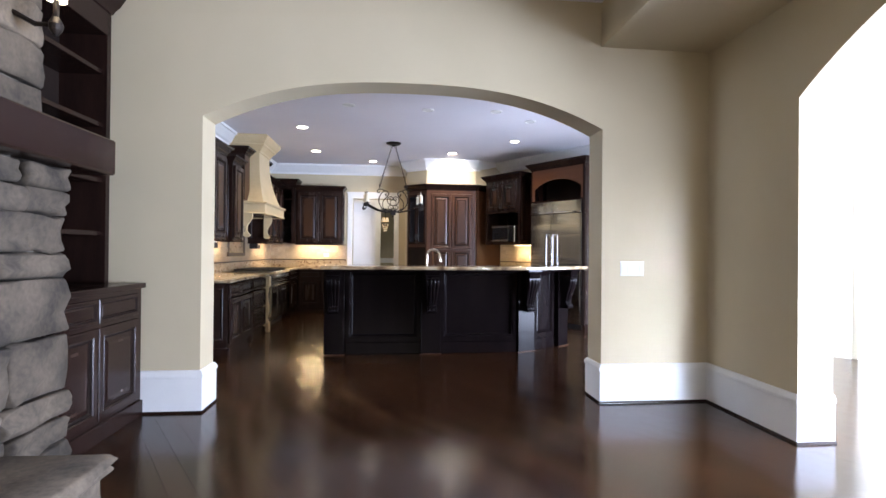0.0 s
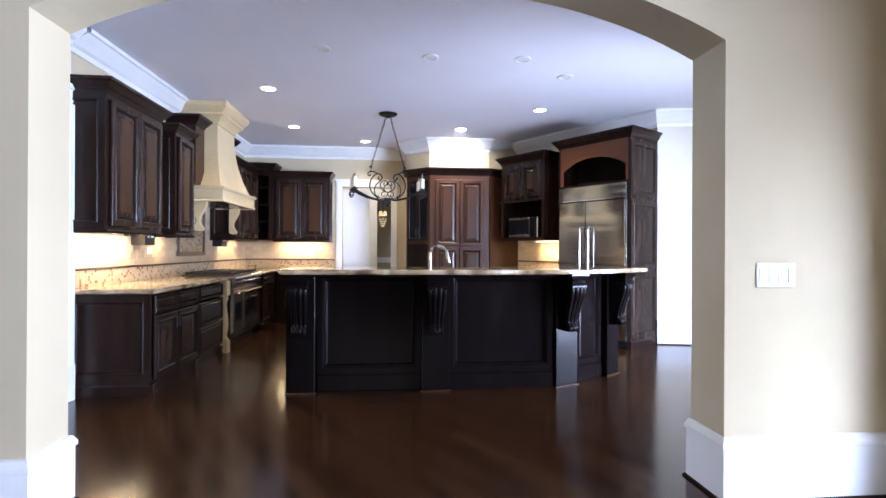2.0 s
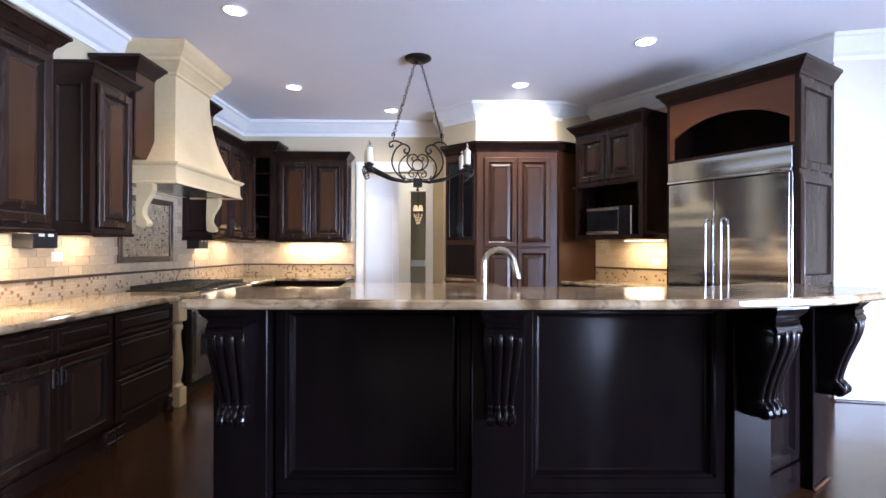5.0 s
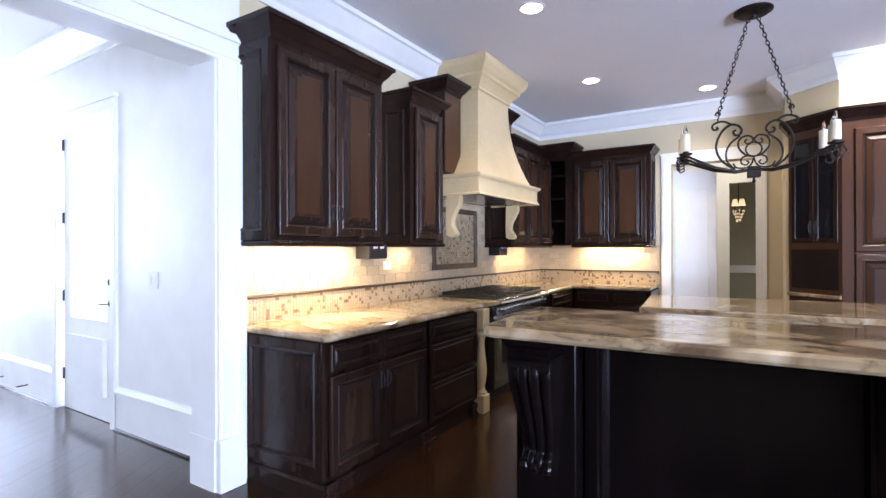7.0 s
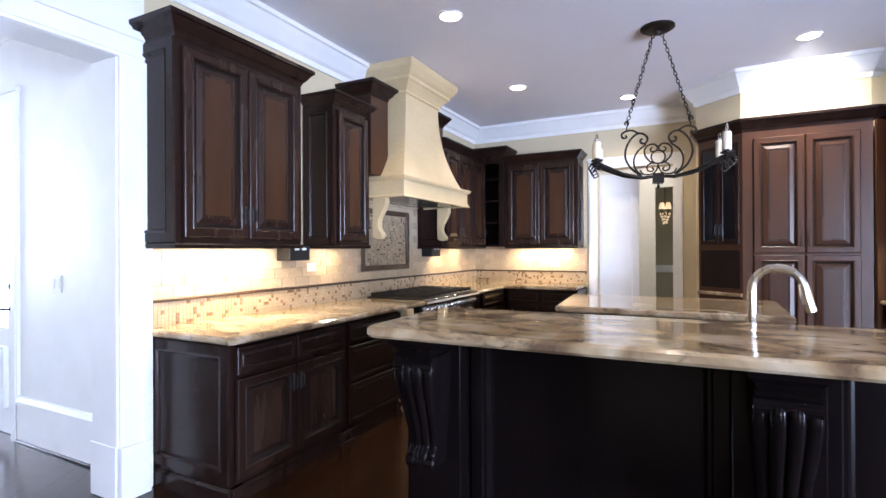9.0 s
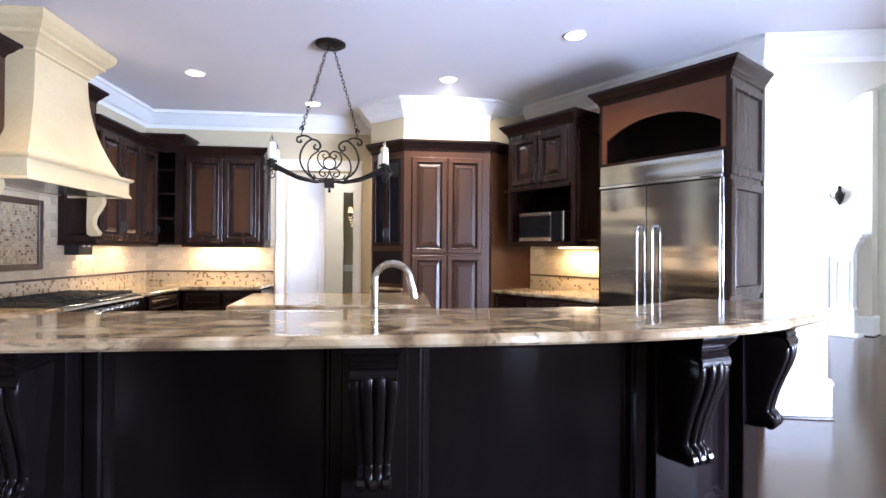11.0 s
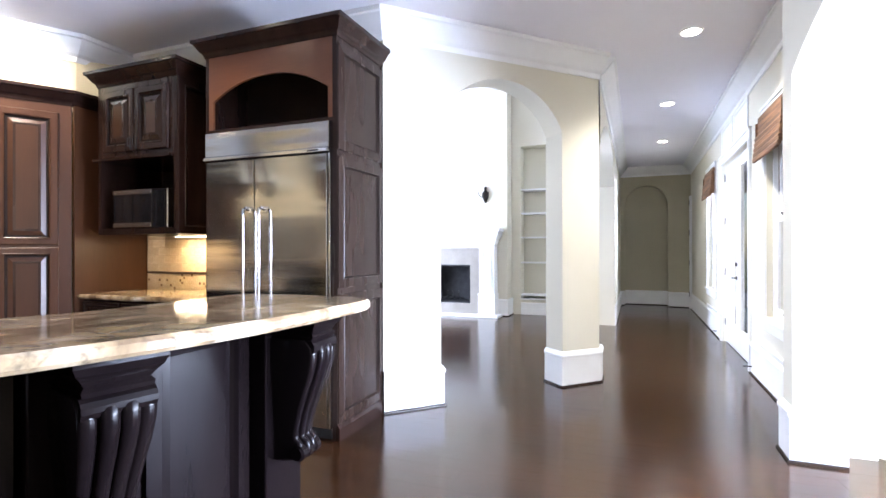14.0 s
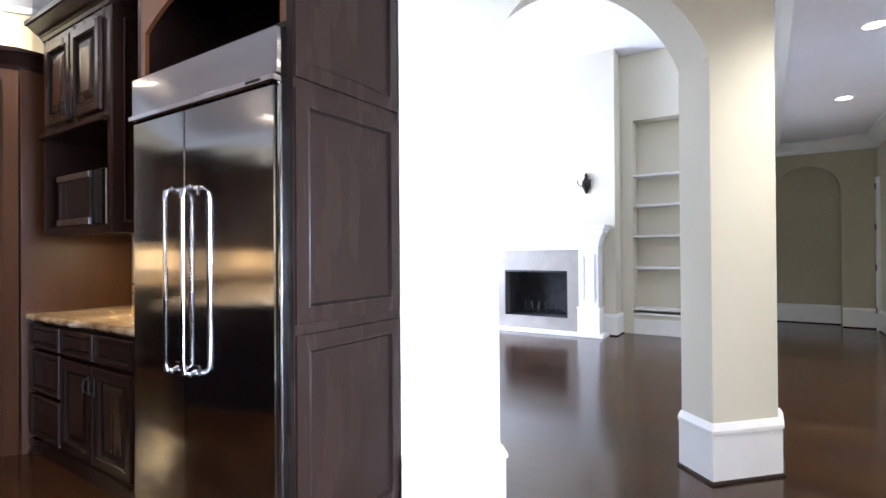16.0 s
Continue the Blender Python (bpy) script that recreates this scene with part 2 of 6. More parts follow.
def rolled_steel():
    """Satin steel whose sheet waves slowly from top to bottom."""
    m = bpy.data.materials.new("wavy_brushed_steel")
    m.use_nodes = True
    t = m.node_tree
    p = t.nodes["Principled BSDF"]
    p.inputs["Metallic"].default_value, p.inputs["Roughness"].default_value = 1.0, 0.115
    co = t.nodes.new("ShaderNodeTexCoord")
    mp = t.nodes.new("ShaderNodeMapping")
    mp.inputs["Scale"].default_value = (0.06, 1, 1.0)
    t.links.new(co.outputs["Object"], mp.inputs["Vector"])
    n = t.nodes.new("ShaderNodeTexNoise")
    n.inputs["Scale"].default_value, n.inputs["Detail"].default_value = 7.0, 1.0
    t.links.new(mp.outputs["Vector"], n.inputs["Vector"])
    prev = t.nodes.new("ShaderNodeBump")
    prev.inputs["Strength"].default_value, prev.inputs["Distance"].default_value = 0.75, 0.006
    t.links.new(n.outputs["Fac"], prev.inputs["Height"])
    t.links.new(prev.outputs["Normal"], p.inputs["Normal"])
    tone = t.nodes.new("ShaderNodeValToRGB")
    tone.color_ramp.elements[0].color, tone.color_ramp.elements[1].color = (0.42, 0.41, 0.39, 1), (0.54, 0.53, 0.51, 1)
    t.links.new(n.outputs["Fac"], tone.inputs["Fac"])
    t.links.new(tone.outputs["Color"], p.inputs["Base Color"])
    return m


STEELDOOR = rolled_steel()


# ---- mesh helpers ----
def link_bm(name, bm, material):
    bmesh.ops.recalc_face_normals(bm, faces=bm.faces)
    me = bpy.data.meshes.new(name)
    bm.to_mesh(me)
    bm.free()
    for m in material if isinstance(material, (list, tuple)) else [material]:
        me.materials.append(m)
    return new(name, me)


def part(name, bm, material, parent=None, label="", m=None):
    ob = link_bm(name, bm, material)
    if parent:
        ob.parent = parent
    if m is not None:
        ob.matrix_basis = m
    if label:
        ob["label"] = label
    return ob


def thing(name, label, category, m=None, group=""):
    ob = new(name)
    ob.empty_display_size = 0.1
    if m is not None:
        ob.matrix_basis = m
    return tagged(ob, label, category, group)


def solid(name, bm, material, kind="structure", m=None):
    ob = link_bm(name, bm, material)
    if m is not None:
        ob.matrix_basis = m
    return tagged(ob, kind=kind)


def box(bm, x0, x1, y0, y1, z0, z1, bevel=0.0, mi=0):
    vs = [bm.verts.new(p) for p in ((x0, y0, z0), (x1, y0, z0), (x1, y1, z0), (x0, y1, z0), (x0, y0, z1), (x1, y0, z1), (x1, y1, z1), (x0, y1, z1))]
    fs = [bm.faces.new([vs[i] for i in q]) for q in ((0, 3, 2, 1), (4, 5, 6, 7), (0, 1, 5, 4), (1, 2, 6, 5), (2, 3, 7, 6), (3, 0, 4, 7))]
    for f in fs:
        f.material_index = mi
    if bevel:
        es = list({e for f in fs for e in f.edges})
        bmesh.ops.bevel(bm, geom=es, offset=bevel, segments=1, affect="EDGES")
    return bm


def boxes(*bs, bevel=0.0):
    bm = bmesh.new()
    for b in bs:
        box(bm, *b, bevel=bevel)
    return bm


def relief(w, h, profile, back=0.02, bm=None, x=0.0, y=0.0, z=0.0, centre=False, groove=(), margin=()):
    """A panel of w by h with its face towards -y: rings of (inset, height proud of y), closed behind."""
    bm = bm or bmesh.new()
    rings = []
    for inset, up in [(0, -back)] + list(profile):
        rings.append([bm.verts.new((x + px, y - up, z + pz)) for px, pz in ((inset, inset), (w - inset, inset), (w - inset, h - inset), (inset, h - inset))])
    bm.faces.new(rings[0][::-1])
    for k, (a, b) in enumerate(zip(rings, rings[1:])):
        for i in range(4):
            j = (i + 1) % 4
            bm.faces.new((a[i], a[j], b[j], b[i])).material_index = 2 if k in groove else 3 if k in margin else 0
    bm.faces.new(rings[-1]).material_index = 1 if centre else 0
    return bm


def smooth(pts, n=6):
    """A rounded line through points (x, z), in the plane y = 0."""
    out = []
    for i in range(len(pts) - 1):
        p0, p1, p2, p3 = (Vector(pts[max(0, min(len(pts) - 1, k))]) for k in (i - 1, i, i + 1, i + 2))
        for k in range(n):
            q = k / n
            v = 0.5 * ((2 * p1) + (p2 - p0) * q + (2 * p0 - 5 * p1 + 4 * p2 - p3) * q * q + (3 * p1 - p0 - 3 * p2 + p3) * q ** 3)
            out.append((v.x, 0, v.y))
    return out + [(pts[-1][0], 0, pts[-1][1])]


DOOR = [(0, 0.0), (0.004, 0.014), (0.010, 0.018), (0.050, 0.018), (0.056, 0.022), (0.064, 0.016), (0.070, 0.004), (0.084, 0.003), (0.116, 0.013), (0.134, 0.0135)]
DRAWER = [(0, 0.0), (0.004, 0.014), (0.009, 0.018), (0.026, 0.018), (0.032, 0.006), (0.040, 0.006), (0.050, 0.012)]


def sweep(bm, profile, path, closed=False, z=0.0, mi=0):
    """Profile points (out, up) carried along a plan path; out is to the right of the way."""
    n = len(path)
    path = [Vector(p[:2]) for p in path]
    rows = []
    for i, p in enumerate(path):
        a = path[i - 1] if (i or closed) else None
        b = path[(i + 1) % n] if (i < n - 1 or closed) else None
        da = (p - a).normalized() if a is not None else None
        db = (b - p).normalized() if b is not None else None
        da, db = da or db, db or da
        na, nb = Vector((da.y, -da.x)), Vector((db.y, -db.x))
        nn = (na + nb).normalized()
        nn = nn / max(0.3, nn.dot(na))
        rows.append([bm.verts.new((p.x + nn.x * o, p.y + nn.y * o, z + u)) for o, u in profile])
    k = len(profile)
    for i in range(n if closed else n - 1):
        a, b = rows[i], rows[(i + 1) % n]
        for j in range(k):
            q = (j + 1) % k
            f = bm.faces.new((a[j], a[q], b[q], b[j]))
            f.material_index = mi
    if not closed:
        bm.faces.new(rows[0][::-1])
        bm.faces.new(rows[-1])
    return bm


def lathe(bm, profile, seg=20, x=0.0, y=0.0, z=0.0, cap=True):
    rows = [[bm.verts.new((x + r * math.cos(2 * math.pi * i / seg), y + r * math.sin(2 * math.pi * i / seg), z + h)) for i in range(seg)] for r, h in profile]
    for a, b in zip(rows, rows[1:]):
        for i in range(seg):
            j = (i + 1) % seg
            bm.faces.new((a[i], a[j], b[j], b[i]))
    if cap:
        bm.faces.new(rows[0][::-1])
        bm.faces.new(rows[-1])
    return bm


def tube(bm, pts, r=0.006, seg=6, flat=1.0):
    """A rod along points; r a number or one for each point."""
    pts = [Vector(p) for p in pts]
    rows = []
    for i, p in enumerate(pts):
        d = (pts[min(i + 1, len(pts) - 1)] - pts[max(i - 1, 0)]).normalized()
        s = d.cross(Vector((0, 1, 0)) if abs(d.y) < 0.9 else Vector((1, 0, 0))).normalized()
        t = d.cross(s)
        rr = r[i] if isinstance(r, (list, tuple)) else r
        rows.append([bm.verts.new(p + s * rr * math.cos(2 * math.pi * k / seg) + t * rr * flat * math.sin(2 * math.pi * k / seg)) for k in range(seg)])
    for a, b in zip(rows, rows[1:]):
        for k in range(seg):
            j = (k + 1) % seg
            bm.faces.new((a[k], a[j], b[j], b[k]))
    bm.faces.new(rows[0][::-1])
    bm.faces.new(rows[-1])
    return bm


def prism(bm, poly, z0, z1, mi=0):
    lo = [bm.verts.new((*p[:2], z0)) for p in poly]
    hi = [bm.verts.new((*p[:2], z1)) for p in poly]
    n = len(poly)
    fs = [bm.faces.new(lo[::-1]), bm.faces.new(hi)]
    for i in range(n):
        j = (i + 1) % n
        fs.append(bm.faces.new((lo[i], lo[j], hi[j], hi[i])))
    for f in fs:
        f.material_index = mi
    return bm


def slab(bm, poly, z0, z1, edge=0.012):
    """A worktop with an eased edge."""
    def inset(d):
        out, n = [], len(poly)
        for i in range(n):
            a, p, b = Vector(poly[i - 1]), Vector(poly[i]), Vector(poly[(i + 1) % n])
            da, db = (p - a).normalized(), (b - p).normalized()
            na, nb = Vector((-da.y, da.x)), Vector((-db.y, db.x))
            m = (na + nb).normalized()
            out.append(p + m * d / max(0.4, m.dot(na)))
        return out
    rings = []
    for d, z in ((edge, z0), (0, z0 + edge), (0, z1 - edge), (edge, z1)):
        rings.append([bm.verts.new((*q, z)) for q in inset(d)])
    n = len(poly)
    bm.faces.new(rings[0][::-1])
    for a, b in zip(rings, rings[1:]):
        for i in range(n):
            j = (i + 1) % n
            bm.faces.new((a[i], a[j], b[j], b[i]))
    bm.faces.new(rings[-1])
    return bm


def wall(name, a, b, thick, z1, material, openings=(), z0=0.0):
    """A wall from a to b, its thickness to the left of the way. Openings: (start, end, sill, spring, rise, power)."""
    a, b = Vector(a), Vector(b)
    L = (b - a).length
    ang = math.atan2(b.y - a.y, b.x - a.x)
    bm = bmesh.new()
    x = 0.0
    for s, e, sill, spring, rise, power in sorted(openings):
        if s > x:
            box(bm, x, s, 0, thick, z0, z1)
        if sill > z0:
            box(bm, s, e, 0, thick, z0, sill)
        n = 36 if rise else 1
        c, hw = (s + e) / 2, (e - s) / 2
        hs = []
        for i in range(n + 1):
            q = -1 + 2 * i / n
            if rise == 0:
                h = 0
            elif power < 0:
                h = rise * math.sqrt(max(0, 1 - q * q))
            elif power == 0:
                R = (hw * hw + rise * rise) / (2 * rise)
                h = math.sqrt(max(0, R * R - (q * hw) ** 2)) - (R - rise)
            else:
                h = rise * (1 - abs(q) ** power) if rise else 0
            hs.append((c + q * hw, spring + h))
        f = [[bm.verts.new((px, y, pz)) for px, pz in hs] for y in (0, thick)]
        g = [[bm.verts.new((px, y, z1)) for px, pz in hs] for y in (0, thick)]
        for i in range(n):
            for k in (0, 1):
                bm.faces.new((f[k][i], f[k][i + 1], g[k][i + 1], g[k][i]))
            bm.faces.new((f[0][i], f[0][i + 1], f[1][i + 1], f[1][i]))
            bm.faces.new((g[0][i], g[0][i + 1], g[1][i + 1], g[1][i]))
        x = e
    if x < L:
        box(bm, x, L, 0, thick, z0, z1)
    ob = solid(name, bm, material)
    ob.matrix_basis = pose(a.x, a.y, 0, 0, 0, math.degrees(ang))
    return ob


CROWN = [(0, -0.15), (0.012, -0.15), (0.018, -0.12), (0.04, -0.105), (0.085, -0.05), (0.10, -0.03), (0.115, -0.025), (0.115, 0), (0, 0)]
BASE = [(0, 0), (0.022, 0), (0.022, 0.27), (0.030, 0.275), (0.030, 0.295), (0.014, 0.325), (0, 0.33)]
CABCROWN = [(-0.02, 0), (0.006, 0), (0.012, 0.02), (0.02, 0.035), (0.032, 0.045), (0.065, 0.095), (0.078, 0.10), (0.078, 0.125), (-0.02, 0.125)]


def crown(path, z=CEIL, scale=1.4, name="trim"):
    return solid(name, sweep(bmesh.new(), [(o * scale, u * scale) for o, u in CROWN], path, z=z - 0.002), TRIM)


def baseboard(*paths):
    for p in paths:
        solid("baseboard", sweep(bmesh.new(), BASE, p, z=0.003), TRIM)
        solid("shoe_moulding", sweep(bmesh.new(), [(0.020, 0), (0.036, 0), (0.034, 0.010), (0.028, 0.016), (0.020, 0.018)], p, z=0.0005), CABINET)


# ---- structure: floor, walls, ceilings ----
FLOOR_OB = solid("floor", boxes((-10, 20, -6, 18, -0.2, -0.012)), SUBFLOOR)
WT = 0.28
wall("wall_arch", (-4.2, 4.27), (3.2, 4.27), WT, 4.2, BEIGE, [(4.2 - 1.04, 4.2 + 2.235, 0, 2.335, 0.325, 2.6)])
wall("wall_living_east", (3.2, 4.27), (3.2, -5.0), 0.26, 4.2, BEIGE, [(0.97, 4.2, 0, 2.35, 0.55, 2.2)])
wall("wall_living_west", (-2.1, -5.0), (-2.1, 4.27), 0.25, 4.2, BEIGE)
wall("wall_living_south", (3.4, -5.0), (-2.2, -5.0), 0.25, 4.2, BEIGE)
solid("ceiling", boxes((-2.3, 3.6, -5.2, 4.27, 3.42, 3.6)), CEILING)
solid("ceiling", boxes((2.22, 3.2, -5.0, 4.27, 3.04, 3.42)), BEIGE)
# kitchen
CX, CY = math.cos(radians(32)), math.sin(radians(32))
hall_line = [(-CY * u + CX * v, CX * u + CY * v) for u, v in ((3.5, 18.0), (3.5, 9.85))]
solid("ceiling", prism(bmesh.new(), [(-10, 4.55), (20, 4.55), (20, 17), *hall_line, (4.36, 8.5), (4.36, 17), (-10, 17)], CEIL, CEIL + 0.2), CEILING)
solid("ceiling", prism(bmesh.new(), [(4.0, 8.3), (6.4, 7.9), (16.0, 13.5), (12.0, 19.5), (4.0, 17.5)], 4.4, 4.6), CEILING)
solid("ceiling", boxes((3.46, 12, -5.0, 4.55, CEIL, CEIL + 0.2)), CEILING)
wall("wall_west", (-2.2, 6.31), (-2.2, 11.33), 0.2, CEIL, BEIGE)
wall("wall_north", (-2.4, 11.33), (2.6, 11.33), 0.2, CEIL, BEIGE, [(1.97, 2.88, 0, 2.44, 0, 0)])
a0, a1 = Vector((4.11, 8.335)), Vector((6.263, 7.885))
HIGH = 4.4      # the family room is taller
wall("wall_family_arch", a0, a1, 0.25, HIGH, PALE, [(0.50, 1.755, 0, 2.39, 0.405, 0)])


def wing_wall(name, v0, v1, u, thick, z1, material, openings=()):
    """A wall along the wing at u, its thickness towards greater u; openings given in v."""
    p, q = uv(u, v0), uv(u, v1)
    return wall(name, p[:2], q[:2], thick, z1, material, [(o[0] - v0, o[1] - v0, *o[2:]) for o in openings])


def cross_wall(name, u0, u1, v, thick, z1, material, openings=()):
    """A wall across the wing at v, its thickness towards smaller v when u1 > u0."""
    p, q = uv(u0, v), uv(u1, v)
    return wall(name, p[:2], q[:2], thick, z1, material, [(o[0] - u0, o[1] - u0, *o[2:]) for o in openings])


wing_wall("wall_hall_west", 9.70, 16.61, 3.37, 0.25, HIGH, PALE, [(9.70, 13.3, 0, 2.35, 0.5, 2.4)])
W1, D1, W2 = (9.10, 9.82), (10.53, 12.35), (12.95, 13.78)
wing_wall("wall_hall_east", 8.2, 16.61, 1.66, 0.24, CEIL, PALE, [(*W1, 0.66, 2.50, 0, 0), (*D1, 0, 2.46, 0, 0), (*W2, 0.66, 2.50, 0, 0)])
wing_wall("wall_breakfast", 5.15, 8.2, 1.88, 0.27, CEIL, PALE, [(5.5, 8.0, 0, 2.36, 0.26, 0)])
cross_wall("wall_hall_end", 1.4, 6.0, 16.75, 0.14, CEIL, NICHE, [(2.36, 3.27, 0, 2.28, 0.455, 0)])
cross_wall("wall_niche_back", 1.4, 6.0, 17.03, 0.1, CEIL, NICHE)
# family room
cross_wall("wall_family_north", 3.6, 10.5, 14.5, 0.3, HIGH, PALE, [(3.75, 5.175, 0.32, 3.35, 0, 0)])
wing_wall("wall_family_west", 7.9, 14.6, 9.4, 0.25, HIGH, PALE, [(8.6, 13.0, 0.5, 2.7, 0, 0)])
solid("wall_family_south", boxes((4.3, 4.42, 8.45, 12.6, 0, HIGH)), PALE)
# behind the refrigerator, up to the pantry
FW = 0.64
f0 = Vector((3.571, 8.015))
U2, V2 = Vector((-VY, VX)), Vector((VX, VY))
wf = [f0 + V2 * FW, f0 + V2 * FW + U2 * 2.75]
wall("wall_fridge", wf[1], wf[0], 0.12, CEIL, BEIGE)
bm = bmesh.new()
prism(bm, [(0.74, 11.33), (0.74, 10.72), (1.14, 10.36), (2.17, 10.36), (wf[1].x + 0.1, wf[1].y - 0.1), (wf[1].x + 0.1, 11.33)], 0.0, CEIL)
solid("wall_pantry", bm, BEIGE)
# passage behind the north door
PX0, PX1 = 0.13, 1.20
solid("wall_passage_north", boxes((-1.1, PX0, 13.60, 13.72, 0, CEIL)), TRIM)
solid("wall_passage_end", boxes((PX1, 1.6, 13.60, 13.72, 0, CEIL)), TRIM)
solid("wall_passage_head", boxes((PX0, PX1, 13.60, 13.72, 2.42, CEIL)), TRIM)
solid("chair_rail", boxes((-1.0, 3.0, 15.16, 15.2, 0.92, 1.06), (-1.0, 3.0, 15.17, 15.2, 0, 0.25)), TRIM)
solid("wall_passage_east", boxes((1.6, 1.7, 11.53, 13.6, 0, CEIL)), PALE)
solid("wall_passage_west", boxes((-1.2, -1.1, 11.53, 13.6, 0, CEIL)), TRIM)
solid("wall_passage_back", boxes((-1.0, 3.0, 15.2, 15.3, 0, CEIL)), NICHE)
# vestibule west of the kitchen
wall("wall_vestibule_north", (-9.0, 6.36), (-2.36, 6.36), 0.2, CEIL, TRIM, [(4.28, 5.24, 0, 2.46, 0, 0)])
wall("wall_vestibule_south", (-9.0, 4.27), (-4.0, 4.27), 0.28, CEIL, PALE)
wall("wall_vestibule_west", (-9.0, 4.2), (-9.0, 6.6), 0.2, CEIL, PALE, [(0.5, 2.0, 0.0, 2.6, 0, 0)])
solid("ceiling_beam", boxes((-2.36, -2.12, 4.55, 6.31, 2.455, CEIL)), TRIM)
solid("door_casing", boxes((-2.36, -2.12, 6.15, 6.358, 0, 2.455), bevel=0.004), TRIM)
for z0, y0, y1, x1 in ((0.0, 6.158, 6.306, -2.098), (0.0, 6.180, 6.285, -2.090), (0.0, 6.270, 6.312, -2.078)):
    solid("door_casing", boxes((-2.1195, x1, y0, y1, z0, 2.455), bevel=0.003), TRIM)
for za, zb, x1 in ((2.4555, 2.60, -2.098), (2.475, 2.575, -2.090), (2.575, 2.62, -2.076)):
    solid("door_casing", boxes((-2.1195, x1, 4.56, 6.312, za, zb), bevel=0.003), TRIM)
solid("plinth_block", boxes((-2.1195, -2.074, 6.150, 6.318, 0.001, 0.30), (-2.365, -2.1205, 6.143, 6.149, 0.001, 0.30), bevel=0.004), TRIM)
# sunroom east of the living room
wall("wall_sunroom_south", (9.5, -5.0), (3.46, -5.0), 0.2, CEIL, PALE, [(0.6, 5.6, 0.5, 2.9, 0, 0)])
wall("wall_sunroom_east", (9.5, 6.2), (9.5, -5.0), 0.2, CEIL, PALE, [(1.2, 10.6, 0.4, 2.9, 0, 0)])
pe = uv(1.66, 8.2)
solid("wall_sunroom_north", boxes((pe.x + 0.05, 9.5, pe.y - 0.05, pe.y + 0.1, 0, CEIL)), PALE)
solid("ground", boxes((-60, 80, -60, 60, -0.5, -0.25)), LAWN)

crown([(-2.12, 6.30), (-2.2, 6.32), (-2.2, 11.33), (0.74, 11.33), (0.74, 10.72), (1.14, 10.36), (2.17, 10.36), wf[1], wf[0] + U2 * 0.0, a1])
crown([(2.24 + 0.9, 4.55), (-2.14, 4.55)])
crown([(-2.12, 4.56), (-2.12, 6.30)], z=CEIL)
crown([uv(1.9, 16.61)[:2], uv(1.9, 8.2)[:2]])
crown([uv(2.15, 8.2)[:2], uv(2.15, 5.2)[:2]])
crown([uv(3.37, 9.5)[:2], uv(3.37, 16.61)[:2], uv(1.9, 16.61)[:2]])
crown([(-2.36, 6.36), (-9, 6.36)][::-1])

da = (a1 - a0).normalized()
baseboard([(-1.75, 4.27), (-1.04, 4.27), (-1.04, 4.55), (-4.0, 4.55)])
baseboard([(3.17, 4.55), (2.24, 4.55), (2.24, 4.27), (3.2, 4.27), (3.2, 3.30), (3.46, 3.30)])
j0, j1 = a0 + da * 0.50, a0 + da * 1.755
nb = Vector((-da.y, da.x)) * 0.25
baseboard([a0, j0, j0 + nb])
baseboard([j1 + nb, j1, a1, uv(3.37, 9.70)[:2], uv(3.62, 9.70)[:2]])
baseboard([uv(3.37, 13.3)[:2], uv(3.37, 16.61)[:2], uv(3.27, 16.61)[:2]])
baseboard([uv(3.28, 16.93)[:2], uv(2.35, 16.93)[:2]])
baseboard([uv(2.36, 16.61)[:2], uv(1.9, 16.61)[:2], uv(1.9, 12.47)[:2]])
baseboard([uv(1.9, 10.41)[:2], uv(1.9, 8.2)[:2], uv(2.15, 8.2)[:2], uv(2.15, 8.0)[:2], uv(1.88, 8.0)[:2]])
baseboard([(-9, 6.36), (-4.80, 6.36)], [(-3.68, 6.36), (-2.37, 6.36)])

# area lamps added for sky daylight at windows mostly out of view, plus fills
lamp("sky_light", "AREA", 2100, look((9.3, 1.2, 1.7), (3.2, 4.6, 3.1)), 8.0, 2.2, DAY)
# low lamp aimed up, added to brighten the kitchen ceiling like ground bounce
lamp("lawn_light", "AREA", 2700, look((9.2, 2.2, 0.55), (4.2, 6.6, 4.6)), 6.5, 0.5, DAY)
lamp("sky_light", "AREA", 900, look((6.6, -4.8, 1.7), (5.5, 4, 3.6)), 4.5, 2.2, DAY)
# family room daylight from an assumed west window, out of view
pw = uv(9.3, 11.9)
lamp("sky_light", "AREA", 580, look((pw.x, pw.y, 1.6), uv(4.9, 13.4, 2.2)), 2.2, 2.1, DAY)
lamp("sky_light", "AREA", 320, look((-8.8, 5.45, 1.95), (-3, 5.3, 3.2)), 1.5, 2.2, DAY)
# lamp sheet close behind the entry glass, so the pane reads white
lamp("sky_light", "AREA", 150, look((-4.24, 6.52, 1.3), (-4.24, 5, 1.3)), 0.98, 2.4, DAY)
# warm fill added before the closed south wall; it has no window
lamp("living_window_light", "AREA", 66, look((0.2, -4.9, 2.4), (0.2, 4, 3.4)), 3.5, 2.0, (1.0, 0.88, 0.70))
# narrow lamp added to make the bright glow low on the arch pier
o = lamp("terrace_light", "AREA", 33, look((5.1, -4.8, 0.95), (2.75, 4.27, 0.45)), 2.2, 0.5, DAY)
o.data.spread = radians(22)
# fill added under the passage ceiling, without a fixture
lamp("passage_light", "AREA", 30, look((0.1, 12.5, 3.1), (0.1, 12.5, 0)), 0.8, 0.8, (1, 0.87, 0.68))


